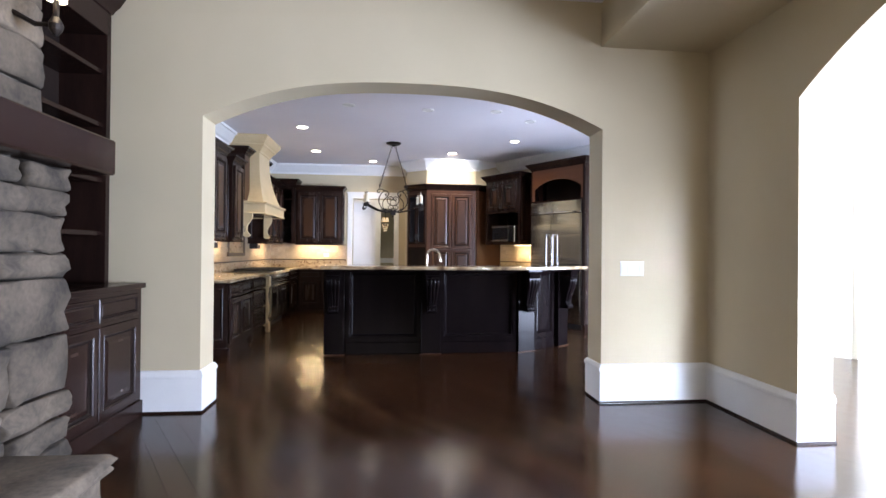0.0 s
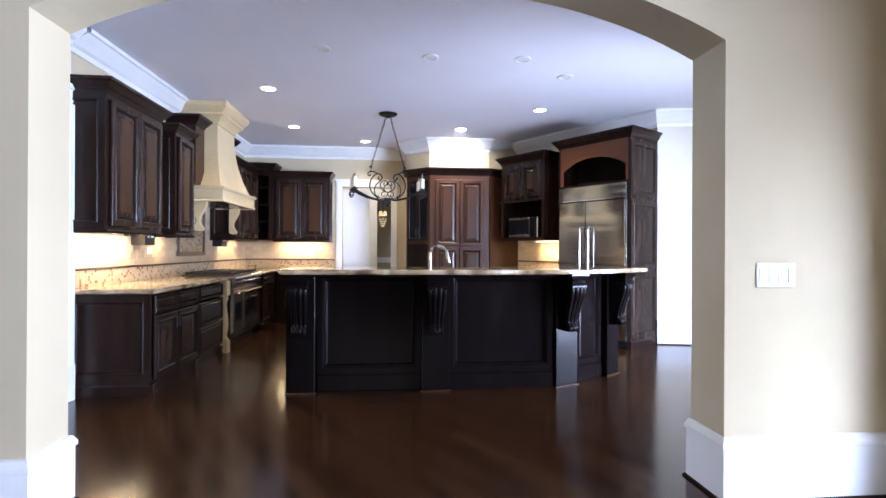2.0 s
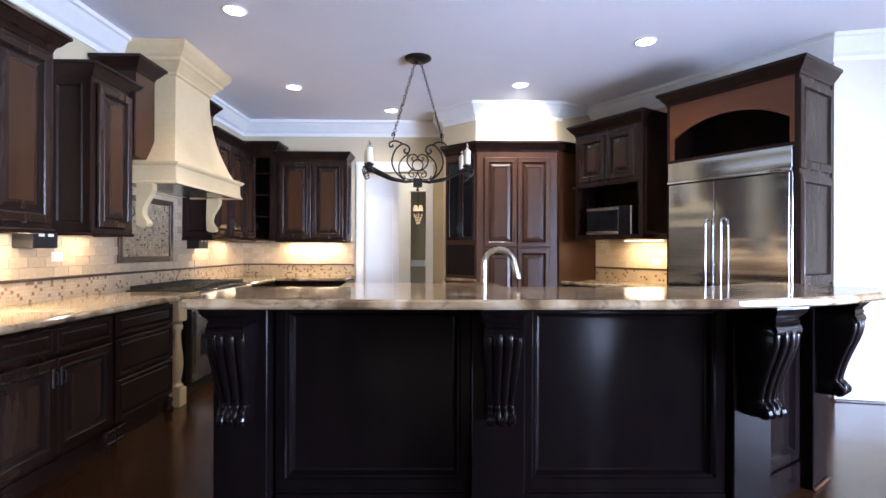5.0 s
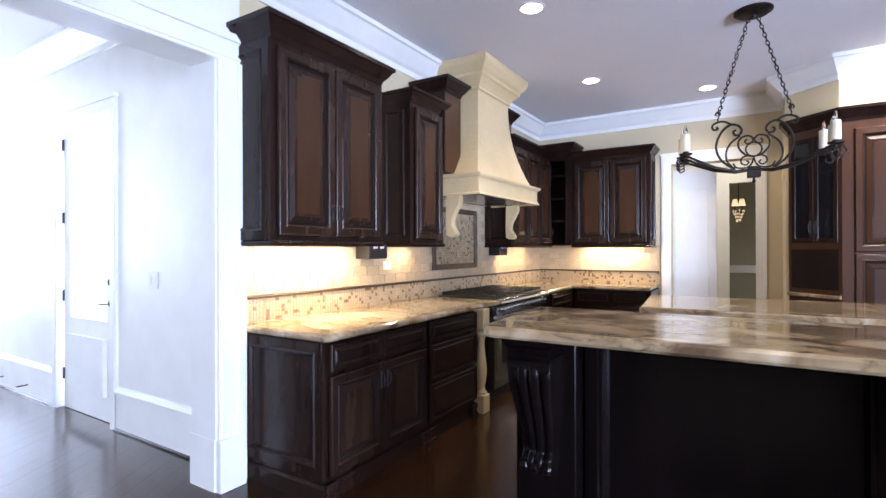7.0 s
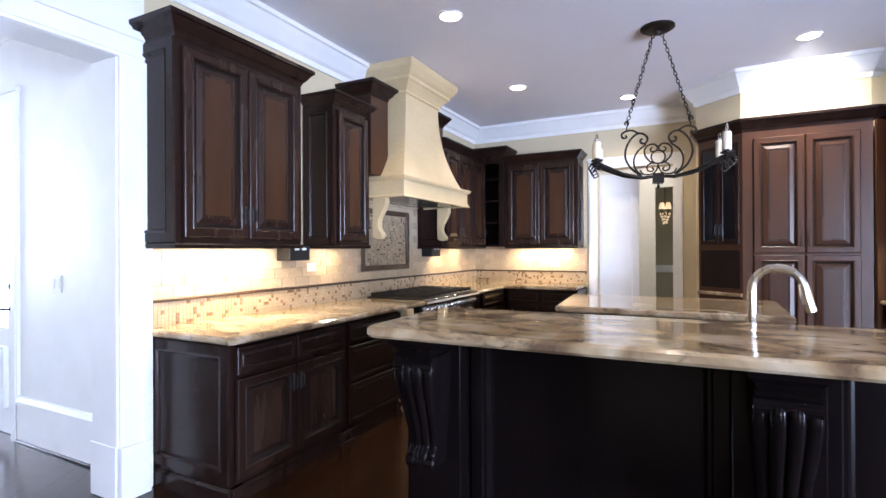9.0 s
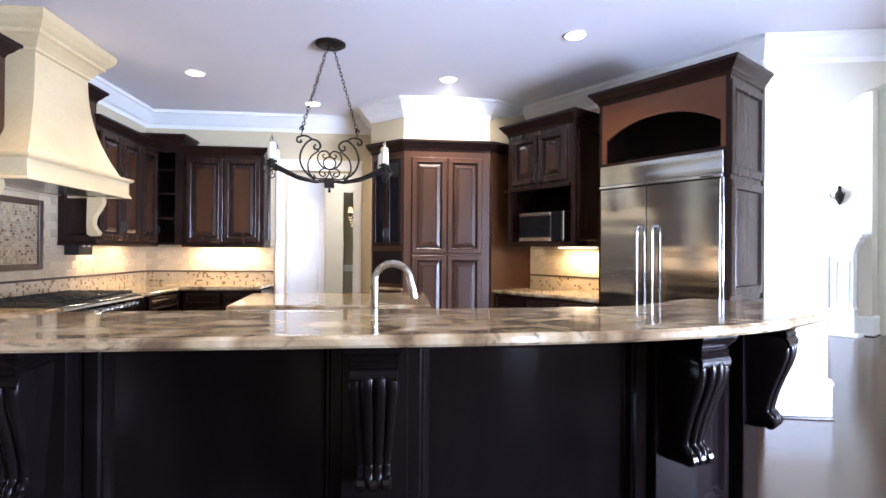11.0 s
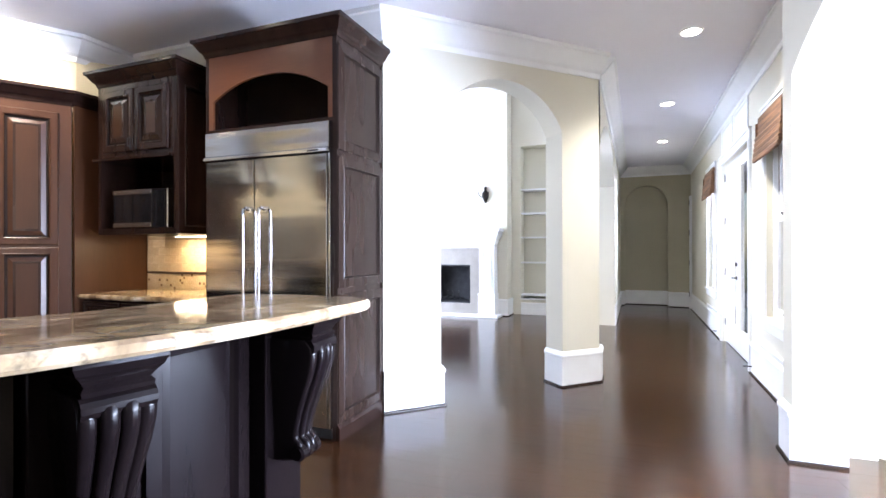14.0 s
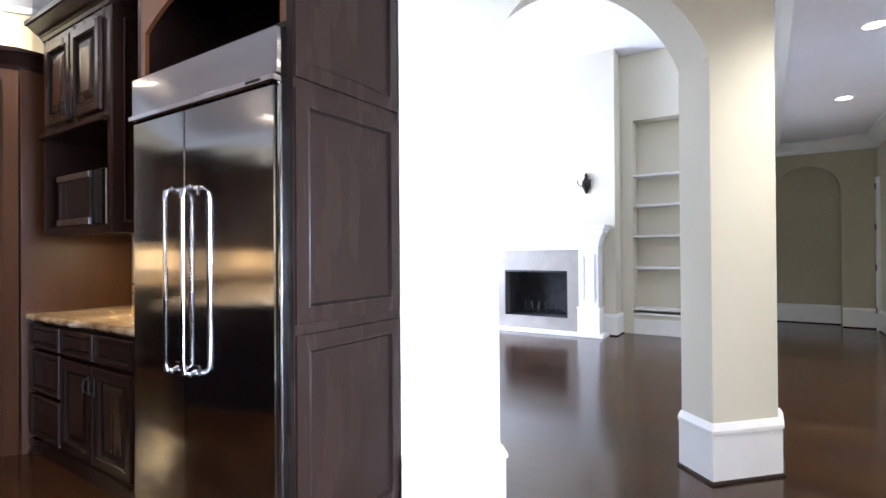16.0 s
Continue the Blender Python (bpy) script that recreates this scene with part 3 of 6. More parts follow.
# ---- cabinets ----
def knob_pull(parent, x, z, y=-0.012, h=0.11):
    """A slim dark drop pull on a door."""
    bm = bmesh.new()
    box(bm, x - 0.009, x + 0.009, y - 0.006, y, z - h / 2, z + h / 2, bevel=0.003)
    tube(bm, [(x, y - 0.004, z + h * 0.36), (x, y - 0.026, z + h * 0.30), (x, y - 0.030, z), (x, y - 0.026, z - h * 0.30), (x, y - 0.004, z - h * 0.36)], 0.0045)
    part("pull", bm, BLACK, parent, "oil-rubbed iron pull")


def front(name, parent, x, z, w, h, kind=DOOR, material=None, pull=None, y=0.0, label=""):
    gap = 0.003
    # darkening towards the panel edge is in the colour: dark grooves, mid-tone margin
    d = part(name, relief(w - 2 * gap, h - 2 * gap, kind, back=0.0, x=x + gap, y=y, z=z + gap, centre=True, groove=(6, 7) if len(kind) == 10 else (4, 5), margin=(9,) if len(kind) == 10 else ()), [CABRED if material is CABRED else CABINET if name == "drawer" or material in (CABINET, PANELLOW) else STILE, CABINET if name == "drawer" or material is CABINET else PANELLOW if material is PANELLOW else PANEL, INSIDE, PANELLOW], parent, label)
    if pull == "l":
        knob_pull(d, x + 0.03, z + h * (0.14 if z > 1.2 else 0.80), y - 0.018)
    elif pull == "r":
        knob_pull(d, x + w - 0.03, z + h * (0.14 if z > 1.2 else 0.80), y - 0.018)
    return d


def side_panel(parent, x, y0, y1, z0, z1, left=True, material=None, splits=1):
    """Framed end panels on a cabinet's side."""
    h = (z1 - z0) / splits
    for i in range(splits):
        bm = relief(y1 - y0, h - 0.004, [(0, 0.0), (0.004, 0.016), (0.058, 0.016), (0.063, 0.021), (0.072, 0.017), (0.080, 0.003), (0.092, 0.001)], back=0.0)
        m = pose(x, y1 if left else y0, z0 + i * h, 0, 0, -90 if left else 90)
        part("end_panel", bm, material or CABINET, parent, m=m)


def base_cabinet(m, w, depth, fronts, label, group, h=0.875, ends="", feet=True, material=None):
    t = thing("base_cabinet", label, "cabinet", m, group)
    bm = boxes((0, w, 0.02, depth, 0.10, h), (0.02, w - 0.02, 0.08, depth, 0, 0.10))
    part("body", bm, CABINET, t)
    bm = bmesh.new()
    sweep(bm, [(0, 0.10), (0.018, 0.10), (0.018, 0.075), (0.008, 0.06), (0.008, 0.0), (0, 0.0)], [(w, 0.0198), (0, 0.0198)][::-1])
    part("skirt", bm, CABINET, t)
    if feet:
        for x in (0.0, w - 0.09):
            bm = boxes((x, x + 0.09, -0.02, 0.06, 0, 0.028), (x + 0.012, x + 0.078, -0.012, 0.06, 0.026, 0.06), (x + 0.004, x + 0.086, -0.016, 0.06, 0.058, 0.10), bevel=0.006)
            part("foot", bm, CABINET, t)
    for f in fronts:
        f = list(f) + [None] * (8 - len(f))
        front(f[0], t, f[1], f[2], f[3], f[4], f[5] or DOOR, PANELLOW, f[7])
    if "l" in ends:
        side_panel(t, -0.001, 0.0, depth, 0.13, h)
        part("base_moulding", sweep(bmesh.new(), [(0, 0), (0.016, 0), (0.016, 0.085), (0.004, 0.10), (0, 0.10)], [(-0.001, depth), (-0.001, 0.0)][::1]), CABINET, t)
    if "r" in ends:
        side_panel(t, w + 0.001, 0.0, depth, 0.10, h, left=False)
    return t


def upper_cabinet(m, w, depth, z0, z1, doors, label, group, ends="lr", material=None, crown_scale=1.0, rail=True):
    t = thing("wall_cabinet", label, "cabinet", m, group)
    part("body", boxes((0, w, 0.0, depth, z0, z1)), CABINET if doors else CABRED, t)
    dw = (w - 0.06) / max(1, doors)
    for i in range(doors):
        pull = ("r" if i % 2 == 0 else "l") if doors > 1 else "r"
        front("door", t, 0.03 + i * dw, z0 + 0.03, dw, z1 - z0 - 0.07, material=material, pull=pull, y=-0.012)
    c = [(o * crown_scale, u * crown_scale) for o, u in CABCROWN]
    part("crown_moulding", sweep(bmesh.new(), c, [(0, depth), (0, 0), (w, 0), (w, depth)][::1], z=z1 - 0.01), CABINET, t)
    if rail:
        part("light_rail", sweep(bmesh.new(), [(0, 0), (0.012, 0), (0.018, -0.012), (0.010, -0.03), (-0.01, -0.03), (-0.01, 0)], [(0, depth), (0, 0), (w, 0), (w, depth)], z=z0 + 0.004), CABINET, t)
    if "l" in ends:
        side_panel(t, -0.001, 0.0, depth, z0 + 0.004, z1)
    if "r" in ends:
        side_panel(t, w + 0.001, 0.0, depth, z0 + 0.004, z1, left=False)
    return t


XF = -1.50    # the west run's door faces
XU = -1.85    # the west wall cabinets' faces
def west(y, x=XF):
    return pose(x, y, 0, 0, 0, 90)


LBL = "dark glazed wood base cabinet with raised-panel doors under granite"
w = 1.0
base_cabinet(west(6.38), w, 0.68, [("drawer", 0.03, 0.70, 0.455, 0.16, DRAWER), ("drawer", 0.485, 0.70, 0.485, 0.16, DRAWER), ("door", 0.03, 0.13, 0.455, 0.555, DOOR, None, "r"), ("door", 0.485, 0.13, 0.485, 0.555, DOOR, None, "l")], "dark glazed wood base cabinet with framed end panel, under granite worktop", "kitchen base cabinets", ends="l", material=CABRED)
base_cabinet(west(7.38), 0.72, 0.68, [("drawer", 0.01, 0.70, 0.70, 0.16, DRAWER), ("drawer", 0.01, 0.425, 0.70, 0.27, DRAWER), ("drawer", 0.01, 0.13, 0.70, 0.29, DRAWER)], "dark glazed base cabinet with three stacked drawers beside cream post", "kitchen base cabinets")
base_cabinet(west(9.90), 0.78, 0.68, [("drawer", 0.02, 0.70, 0.70, 0.16, DRAWER), ("door", 0.02, 0.13, 0.35, 0.555), ("door", 0.38, 0.13, 0.35, 0.555)], LBL, "kitchen base cabinets", material=CABRED)
base_cabinet(pose(-1.48, 10.68, 0), 0.90, 0.64, [("drawer", 0.03, 0.70, 0.42, 0.16, DRAWER), ("drawer", 0.46, 0.70, 0.42, 0.16, DRAWER), ("door", 0.03, 0.13, 0.42, 0.555), ("door", 0.46, 0.13, 0.42, 0.555)], LBL, "kitchen base cabinets", ends="r", material=CABRED)
solid("corner_filler", boxes((-2.19, -1.50, 10.69, 11.32, 0.0, 0.875)), CABINET)

# worktops
ct = slab(bmesh.new(), [(-2.19, 6.35), (-1.47, 6.35), (-1.455, 6.40), (-1.455, 8.47), (-2.19, 8.47)], 0.877, 0.917)
tagged(part("worktop", ct, GRANITE), "polished beige and brown granite worktop on the base cabinets", "countertop")
ct = slab(bmesh.new(), [(-2.19, 9.71), (-1.46, 9.71), (-1.46, 10.62), (-0.56, 10.62), (-0.56, 11.32), (-2.19, 11.32)], 0.877, 0.917)
tagged(part("worktop", ct, GRANITE), "polished beige and brown veined granite corner worktop beyond the range", "countertop")


def cream_post(m):
    t = thing("range_post", "cream painted turned wooden post with square foot beside the range", "post", m)
    part("foot", boxes((-0.055, 0.055, -0.055, 0.055, 0, 0.15), bevel=0.006), CREAM, t)
    part("shaft", lathe(bmesh.new(), [(0.045, 0.148), (0.05, 0.17), (0.034, 0.19), (0.030, 0.215), (0.040, 0.26), (0.050, 0.34), (0.046, 0.42), (0.034, 0.50), (0.028, 0.58), (0.032, 0.62), (0.046, 0.645), (0.046, 0.665), (0.034, 0.68), (0.05, 0.702)], 20), CREAM, t)
    part("cap", boxes((-0.055, 0.055, -0.055, 0.055, 0.70, 0.874), bevel=0.006), CREAM, t)
    return t


cream_post(pose(-1.50, 8.18, 0))
solid("post_filler", boxes((-2.18, -1.60, 8.10, 8.47, 0, 0.875), (-2.18, -1.52, 9.71, 9.895, 0.10, 0.875)), CABINET)


# range
def build_range():
    t = thing("range", "stainless steel gas range with black grates and two oven doors", "range", west(8.49, -1.53))
    w = 1.20
    part("body", boxes((0, w, 0.0, 0.62, 0.10, 0.90), bevel=0.004), STEEL, t)
    part("toe_kick", boxes((0.02, w - 0.02, 0.05, 0.6, 0.0, 0.10)), BLACK, t)
    part("cooktop", boxes((0.01, w - 0.01, -0.03, 0.60, 0.90, 0.925), bevel=0.004), BLACK, t)
    part("bullnose", tube(bmesh.new(), [(0, -0.045, 0.885), (w, -0.045, 0.885)], 0.035, 12), STEEL, t)
    part("control_panel", boxes((0, w, -0.03, 0.0, 0.77, 0.88), bevel=0.004), STEEL, t)
    for i in range(8):
        bm = bmesh.new()
        lathe(bm, [(0.026, 0), (0.026, 0.012), (0.020, 0.018), (0.019, 0.045), (0.014, 0.05)], 14)
        part("knob", bm, CHROME, t, "polished steel knob", m=pose(0.09 + i * 0.146, -0.03, 0.825, 90))
    for x0, x1 in ((0.02, 0.44), (0.46, 1.18)):
        d = part("oven_door", relief(x1 - x0, 0.56, [(0, 0.0), (0.005, 0.03), (0.07, 0.03)], 0.0, x=x0, y=0.0, z=0.18), STEEL, t)
        part("oven_window", boxes((x0 + 0.09, x1 - 0.09, -0.034, -0.03, 0.32, 0.56)), BLACKGLASS, d)
        bm = bmesh.new()
        tube(bm, [(x0 + 0.03, -0.075, 0.69), (x1 - 0.03, -0.075, 0.69)], 0.013, 10)
        for x in (x0 + 0.06, x1 - 0.06):
            tube(bm, [(x, -0.03, 0.69), (x, -0.075, 0.69)], 0.009, 8)
        part("oven_handle", bm, CHROME, d, "polished tubular handle")
    for i in range(3):
        for j in range(2):
            bm = bmesh.new()
            x, y = 0.04 + i * 0.376, 0.0 + j * 0.29
            for k in range(4):
                box(bm, x, x + 0.366, y + k * 0.09, y + k * 0.09 + 0.012, 0.945, 0.962)
                box(bm, x + k * 0.118, x + k * 0.118 + 0.012, y, y + 0.282, 0.93, 0.956)
            part("grate", bm, BLACK, t, "black cast-iron grate")
            part("burner", lathe(bmesh.new(), [(0.05, 0), (0.05, 0.012), (0.03, 0.018)], 16), BLACK, t, m=pose(x + 0.18, y + 0.14, 0.925))


build_range()


# hood
def build_hood():
    t = thing("range_hood", "cream plaster range hood with flared body and stepped crown", "range hood")
    yc, hw, xw = 8.925, 0.70, -2.2
    part("apron", boxes((xw + 0.005, -1.55, yc - hw + 0.02, yc + hw - 0.02, 1.87, 2.0)), CREAM, t)
    bm = bmesh.new()
    path = [(xw + 0.005, yc - hw + 0.02), (-1.55, yc - hw + 0.02), (-1.55, yc + hw - 0.02), (xw + 0.005, yc + hw - 0.02)]
    sweep(bm, [(0, 0), (0.02, 0), (0.02, 0.012), (0.008, 0.022), (0.008, 0.035), (0, 0.035)], path, z=1.85)
    sweep(bm, [(0, 0), (0.01, 0.0), (0.03, 0.018), (0.034, 0.035), (0, 0.035)], path, z=2.0)
    part("apron_moulding", bm, CREAM, t)
    bm = bmesh.new()
    rings = []
    for k in range(15):
        s = k / 14
        z = 2.03 + s * 0.85
        q = (1 - s) ** 2.3
        half = 0.335 + q * (hw - 0.07 - 0.335)
        xf = -1.735 + q * 0.15
        rings.append([bm.verts.new(p) for p in ((xw + 0.005, yc - half, z), (xf, yc - half, z), (xf, yc + half, z), (xw + 0.005, yc + half, z))])
    for a, b in zip(rings, rings[1:]):
        for i in range(4):
            j = (i + 1) % 4
            bm.faces.new((a[i], a[j], b[j], b[i]))
    bm.faces.new(rings[0][::-1])
    bm.faces.new(rings[-1])
    part("flared_body", bm, CREAM, t)
    path = [(xw + 0.005, yc - 0.335), (-1.735, yc - 0.335), (-1.735, yc + 0.335), (xw + 0.005, yc + 0.335)]
    part("hood_crown", sweep(bmesh.new(), [(-0.1, 0), (0.0, 0), (0.018, 0.01), (0.018, 0.03), (0.04, 0.06), (0.075, 0.10), (0.095, 0.115), (0.095, 0.14), (0.12, 0.165), (0.155, 0.215), (0.16, 0.235), (0.16, 0.275), (-0.1, 0.275)], path, z=2.875), CREAM, t, "stepped cream crown moulding")
    part("filter_panel", boxes((-2.1, -1.62, yc - 0.62, yc + 0.62, 1.862, 1.868)), STEEL, t)
    front_line = smooth([(-1.755, 1.855), (-1.75, 1.80), (-1.785, 1.73), (-1.825, 1.66), (-1.832, 1.59), (-1.805, 1.545), (-1.785, 1.515), (-1.80, 1.487), (-1.845, 1.482)], 3)
    poly = [(a, z) for a, _, z in front_line] + [(-1.885, 1.50), (-1.89, 1.60), (-1.885, 1.855)]
    for y in (yc - hw + 0.03, yc + hw - 0.10):
        bm = bmesh.new()
        lo = [bm.verts.new((a, y, z)) for a, z in poly]
        hi = [bm.verts.new((a, y + 0.07, z)) for a, z in poly]
        bm.faces.new(lo)
        bm.faces.new(hi[::-1])
        for i in range(len(poly)):
            j = (i + 1) % len(poly)
            bm.faces.new((lo[i], lo[j], hi[j], hi[i]))
        part("bracket", bm, CREAM, t, "scrolled cream bracket")
        part("scroll", tube(bmesh.new(), [(-1.812, y - 0.006, 1.512), (-1.812, y + 0.076, 1.512)], 0.021, 12), CREAM, t)

build_hood()

# west wall cabinets
upper_cabinet(west(6.30, -1.83), 0.965, 0.37, 1.42, 2.57, 2, "tall dark glazed two-door wall cabinet with heavy crown moulding", "kitchen wall cabinets")
upper_cabinet(west(7.70, -1.87), 0.465, 0.32, 1.42, 2.57, 1, "narrow dark glazed one-door wall cabinet beside the range hood", "kitchen wall cabinets", crown_scale=0.8)
upper_cabinet(west(8.17, -1.84), 0.26, 0.34, 2.06, 2.77, 0, "dark wood flank panel with crown beside the hood", "hood flank panels", rail=False)
upper_cabinet(west(9.30, -1.84), 0.27, 0.34, 2.06, 2.77, 0, "dark wood flank panel with crown beside the hood", "hood flank panels", rail=False)
upper_cabinet(west(9.61, XU), 1.25, 0.34, 1.42, 2.57, 3, "dark glazed wall cabinet between the hood and the corner", "kitchen wall cabinets", crown_scale=0.8)
# open corner shelves
t = thing("corner_shelf_unit", "dark wood open corner shelf unit with three shelves and crown", "shelf", pose(-2.19, 10.94, 0))
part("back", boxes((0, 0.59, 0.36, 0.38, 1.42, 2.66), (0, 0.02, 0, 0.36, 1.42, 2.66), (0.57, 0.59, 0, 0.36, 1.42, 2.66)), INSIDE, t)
for z in (1.42, 1.74, 2.04, 2.34, 2.64):
    part("shelf", boxes((0.02, 0.57, 0.01, 0.36, z, z + 0.022)), CABINET, t)
part("frame", boxes((0.52, 0.57, -0.01, 0.01, 1.42, 2.66), (0.0, 0.15, -0.01, 0.01, 1.42, 2.66), (0.15, 0.52, -0.01, 0.01, 2.56, 2.66)), CABINET, t)
part("crown_moulding", sweep(bmesh.new(), CABCROWN, [(0, -0.01), (0.59, -0.01), (0.59, 0.36)], z=2.655), CABINET, t)
upper_cabinet(pose(-1.585, 10.98, 0), 0.96, 0.34, 1.42, 2.55, 2, "dark glazed two-door wall cabinet beside the white doorway", "kitchen wall cabinets", crown_scale=0.9)

# ---- fridge wall ----
FP = lambda s, v: f0 + U2 * s + V2 * v
FM = pose(2.956, 8.999, 0, 0, 0, PHI - 90)   # x towards the room's end of the run, y into the wall


def build_tower():
    t = thing("refrigerator_surround", "tall reddish-brown wood refrigerator enclosure with arched niche and crown", "cabinet", FM)
    w, d, h = 1.16, 0.63, 2.74
    part("side", boxes((w - 0.035, w, 0.0, d, 0, h)), SIDEWOOD, t)
    part("side", boxes((0, 0.03, 0, d, 0, h)), CABINET, t)
    # arched header
    bm = bmesh.new()
    n = 20
    x0, x1, zs, rise = 0.07, 1.09, 2.40, 0.15
    lo = [(x0 + (x1 - x0) * i / n, zs + rise * (1 - abs(2 * i / n - 1) ** 2.2)) for i in range(n + 1)]
    for y in (0.0,):
        a = [bm.verts.new((x, y, z)) for x, z in lo]
        a2 = [bm.verts.new((x, y + 0.02, z)) for x, z in lo]
        b = [bm.verts.new((x, y, h)) for x, z in lo]
        for i in range(n):
            bm.faces.new((a[i], a[i + 1], b[i + 1], b[i]))
            bm.faces.new((a[i], a[i + 1], a2[i + 1], a2[i]))
    part("arched_header", bm, HEADWOOD, t, "reddish wood header with a shallow arch")
    part("stile", boxes((0.03, x0, 0, 0.02, 2.19, h)), HEADWOOD, t)
    part("stile", boxes((x1, w - 0.035, 0, 0.02, 2.19, h)), HEADWOOD, t)
    part("rail", boxes((0.03, w - 0.035, 0, 0.03, 2.165, 2.19)), CABINET, t)
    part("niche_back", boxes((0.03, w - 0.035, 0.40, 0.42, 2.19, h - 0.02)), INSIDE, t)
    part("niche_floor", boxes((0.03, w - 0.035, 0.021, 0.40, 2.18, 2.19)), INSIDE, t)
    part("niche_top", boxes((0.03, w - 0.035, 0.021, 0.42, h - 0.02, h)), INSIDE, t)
    part("crown_moulding", sweep(bmesh.new(), [(o * 1.0, u * 1.0) for o, u in CABCROWN], [(0, d), (0, 0), (w, 0), (w, d)], z=h - 0.005), CABINET, t)
    for z0, z1 in ((0.12, 0.99), (1.03, 1.93), (1.97, 2.70)):
        # groove rings coloured near black, panel centre lighter than its frame
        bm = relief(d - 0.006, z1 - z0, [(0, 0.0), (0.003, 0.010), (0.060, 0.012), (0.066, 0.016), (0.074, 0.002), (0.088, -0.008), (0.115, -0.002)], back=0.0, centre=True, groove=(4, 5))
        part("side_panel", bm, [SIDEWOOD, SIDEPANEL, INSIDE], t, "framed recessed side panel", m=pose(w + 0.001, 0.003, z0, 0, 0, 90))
    part("base_moulding", sweep(bmesh.new(), [(0, 0), (0.018, 0), (0.018, 0.085), (0.004, 0.11), (0, 0.11)], [(w + 0.001, 0.0), (w + 0.001, d)]), CABINET, t)


def build_fridge():
    t = thing("refrigerator", "built-in stainless steel two-door refrigerator with long tubular handles", "refrigerator", FM @ pose(0.043, 0, 0))
    w = 1.085
    part("case", boxes((0, w, 0.02, 0.60, 0.0, 2.155)), BLACK, t)
    part("kick_plate", boxes((0.01, w - 0.01, 0.0, 0.02, 0.02, 0.09)), BLACK, t)
    part("top_panel", boxes((0.0, w, -0.05, 0.02, 1.975, 2.155), bevel=0.004), STEELDOOR, t, "stainless steel top grille panel")
    part("trim_strip", boxes((0.0, w, -0.068, 0.018, 1.945, 1.973), bevel=0.004), CHROME, t)
    part("name_bar", boxes((w - 0.16, w - 0.07, -0.0695, -0.067, 1.953, 1.964)), BLACK, t, "small illegible name bar")
    part("edge_trim", boxes((w - 0.016, w, -0.035, 0.02, 0.09, 1.943), bevel=0.002), CHROME, t)
    for i, (x0, x1, hx) in enumerate(((0.004, 0.454, 0.407), (0.460, w - 0.02, 0.547))):
        d = part("fridge_door", boxes((x0, x1, -0.045, 0.02, 0.095, 1.94), bevel=0.004), STEELDOOR, t, "brushed stainless steel door")
        bm = bmesh.new()
        tube(bm, [(hx, -0.045, 0.80), (hx, -0.075, 0.785), (hx, -0.098, 0.795), (hx, -0.105, 0.83), (hx, -0.105, 1.54), (hx, -0.098, 1.575), (hx, -0.075, 1.588), (hx, -0.045, 1.575)], 0.0115, 14)
        for z in (0.80, 1.575):
            box(bm, hx - 0.02, hx + 0.02, -0.052, -0.045, z - 0.022, z + 0.022, bevel=0.002)
        part("handle", bm, CHROME, d, "long polished tubular handle")


build_tower()
build_fridge()
FB = f0 + U2 * 2.578
base_cabinet(pose(FB.x, FB.y, 0, 0, 0, PHI - 90), 1.40, 0.62, [("drawer", 0.03, 0.70, 0.45, 0.16, DRAWER), ("drawer", 0.50, 0.70, 0.43, 0.16, DRAWER), ("drawer", 0.94, 0.70, 0.43, 0.16, DRAWER), ("drawer", 0.03, 0.42, 0.45, 0.27, DRAWER), ("drawer", 0.03, 0.13, 0.45, 0.28, DRAWER), ("door", 0.50, 0.13, 0.43, 0.555, DOOR, None, "r"), ("door", 0.94, 0.13, 0.43, 0.555, DOOR, None, "l")], "dark glazed base cabinet with drawers beside the refrigerator", "kitchen base cabinets")
ct = slab(bmesh.new(), [FP(1.175, 0.62), FP(2.579, 0.62), FP(2.579, -0.03), FP(1.9, -0.03), FP(1.86, 0.0), FP(1.175, 0.0)], 0.877, 0.917)
tagged(part("worktop", ct, GRANITE), "short polished granite worktop between the refrigerator and the pantry", "countertop")


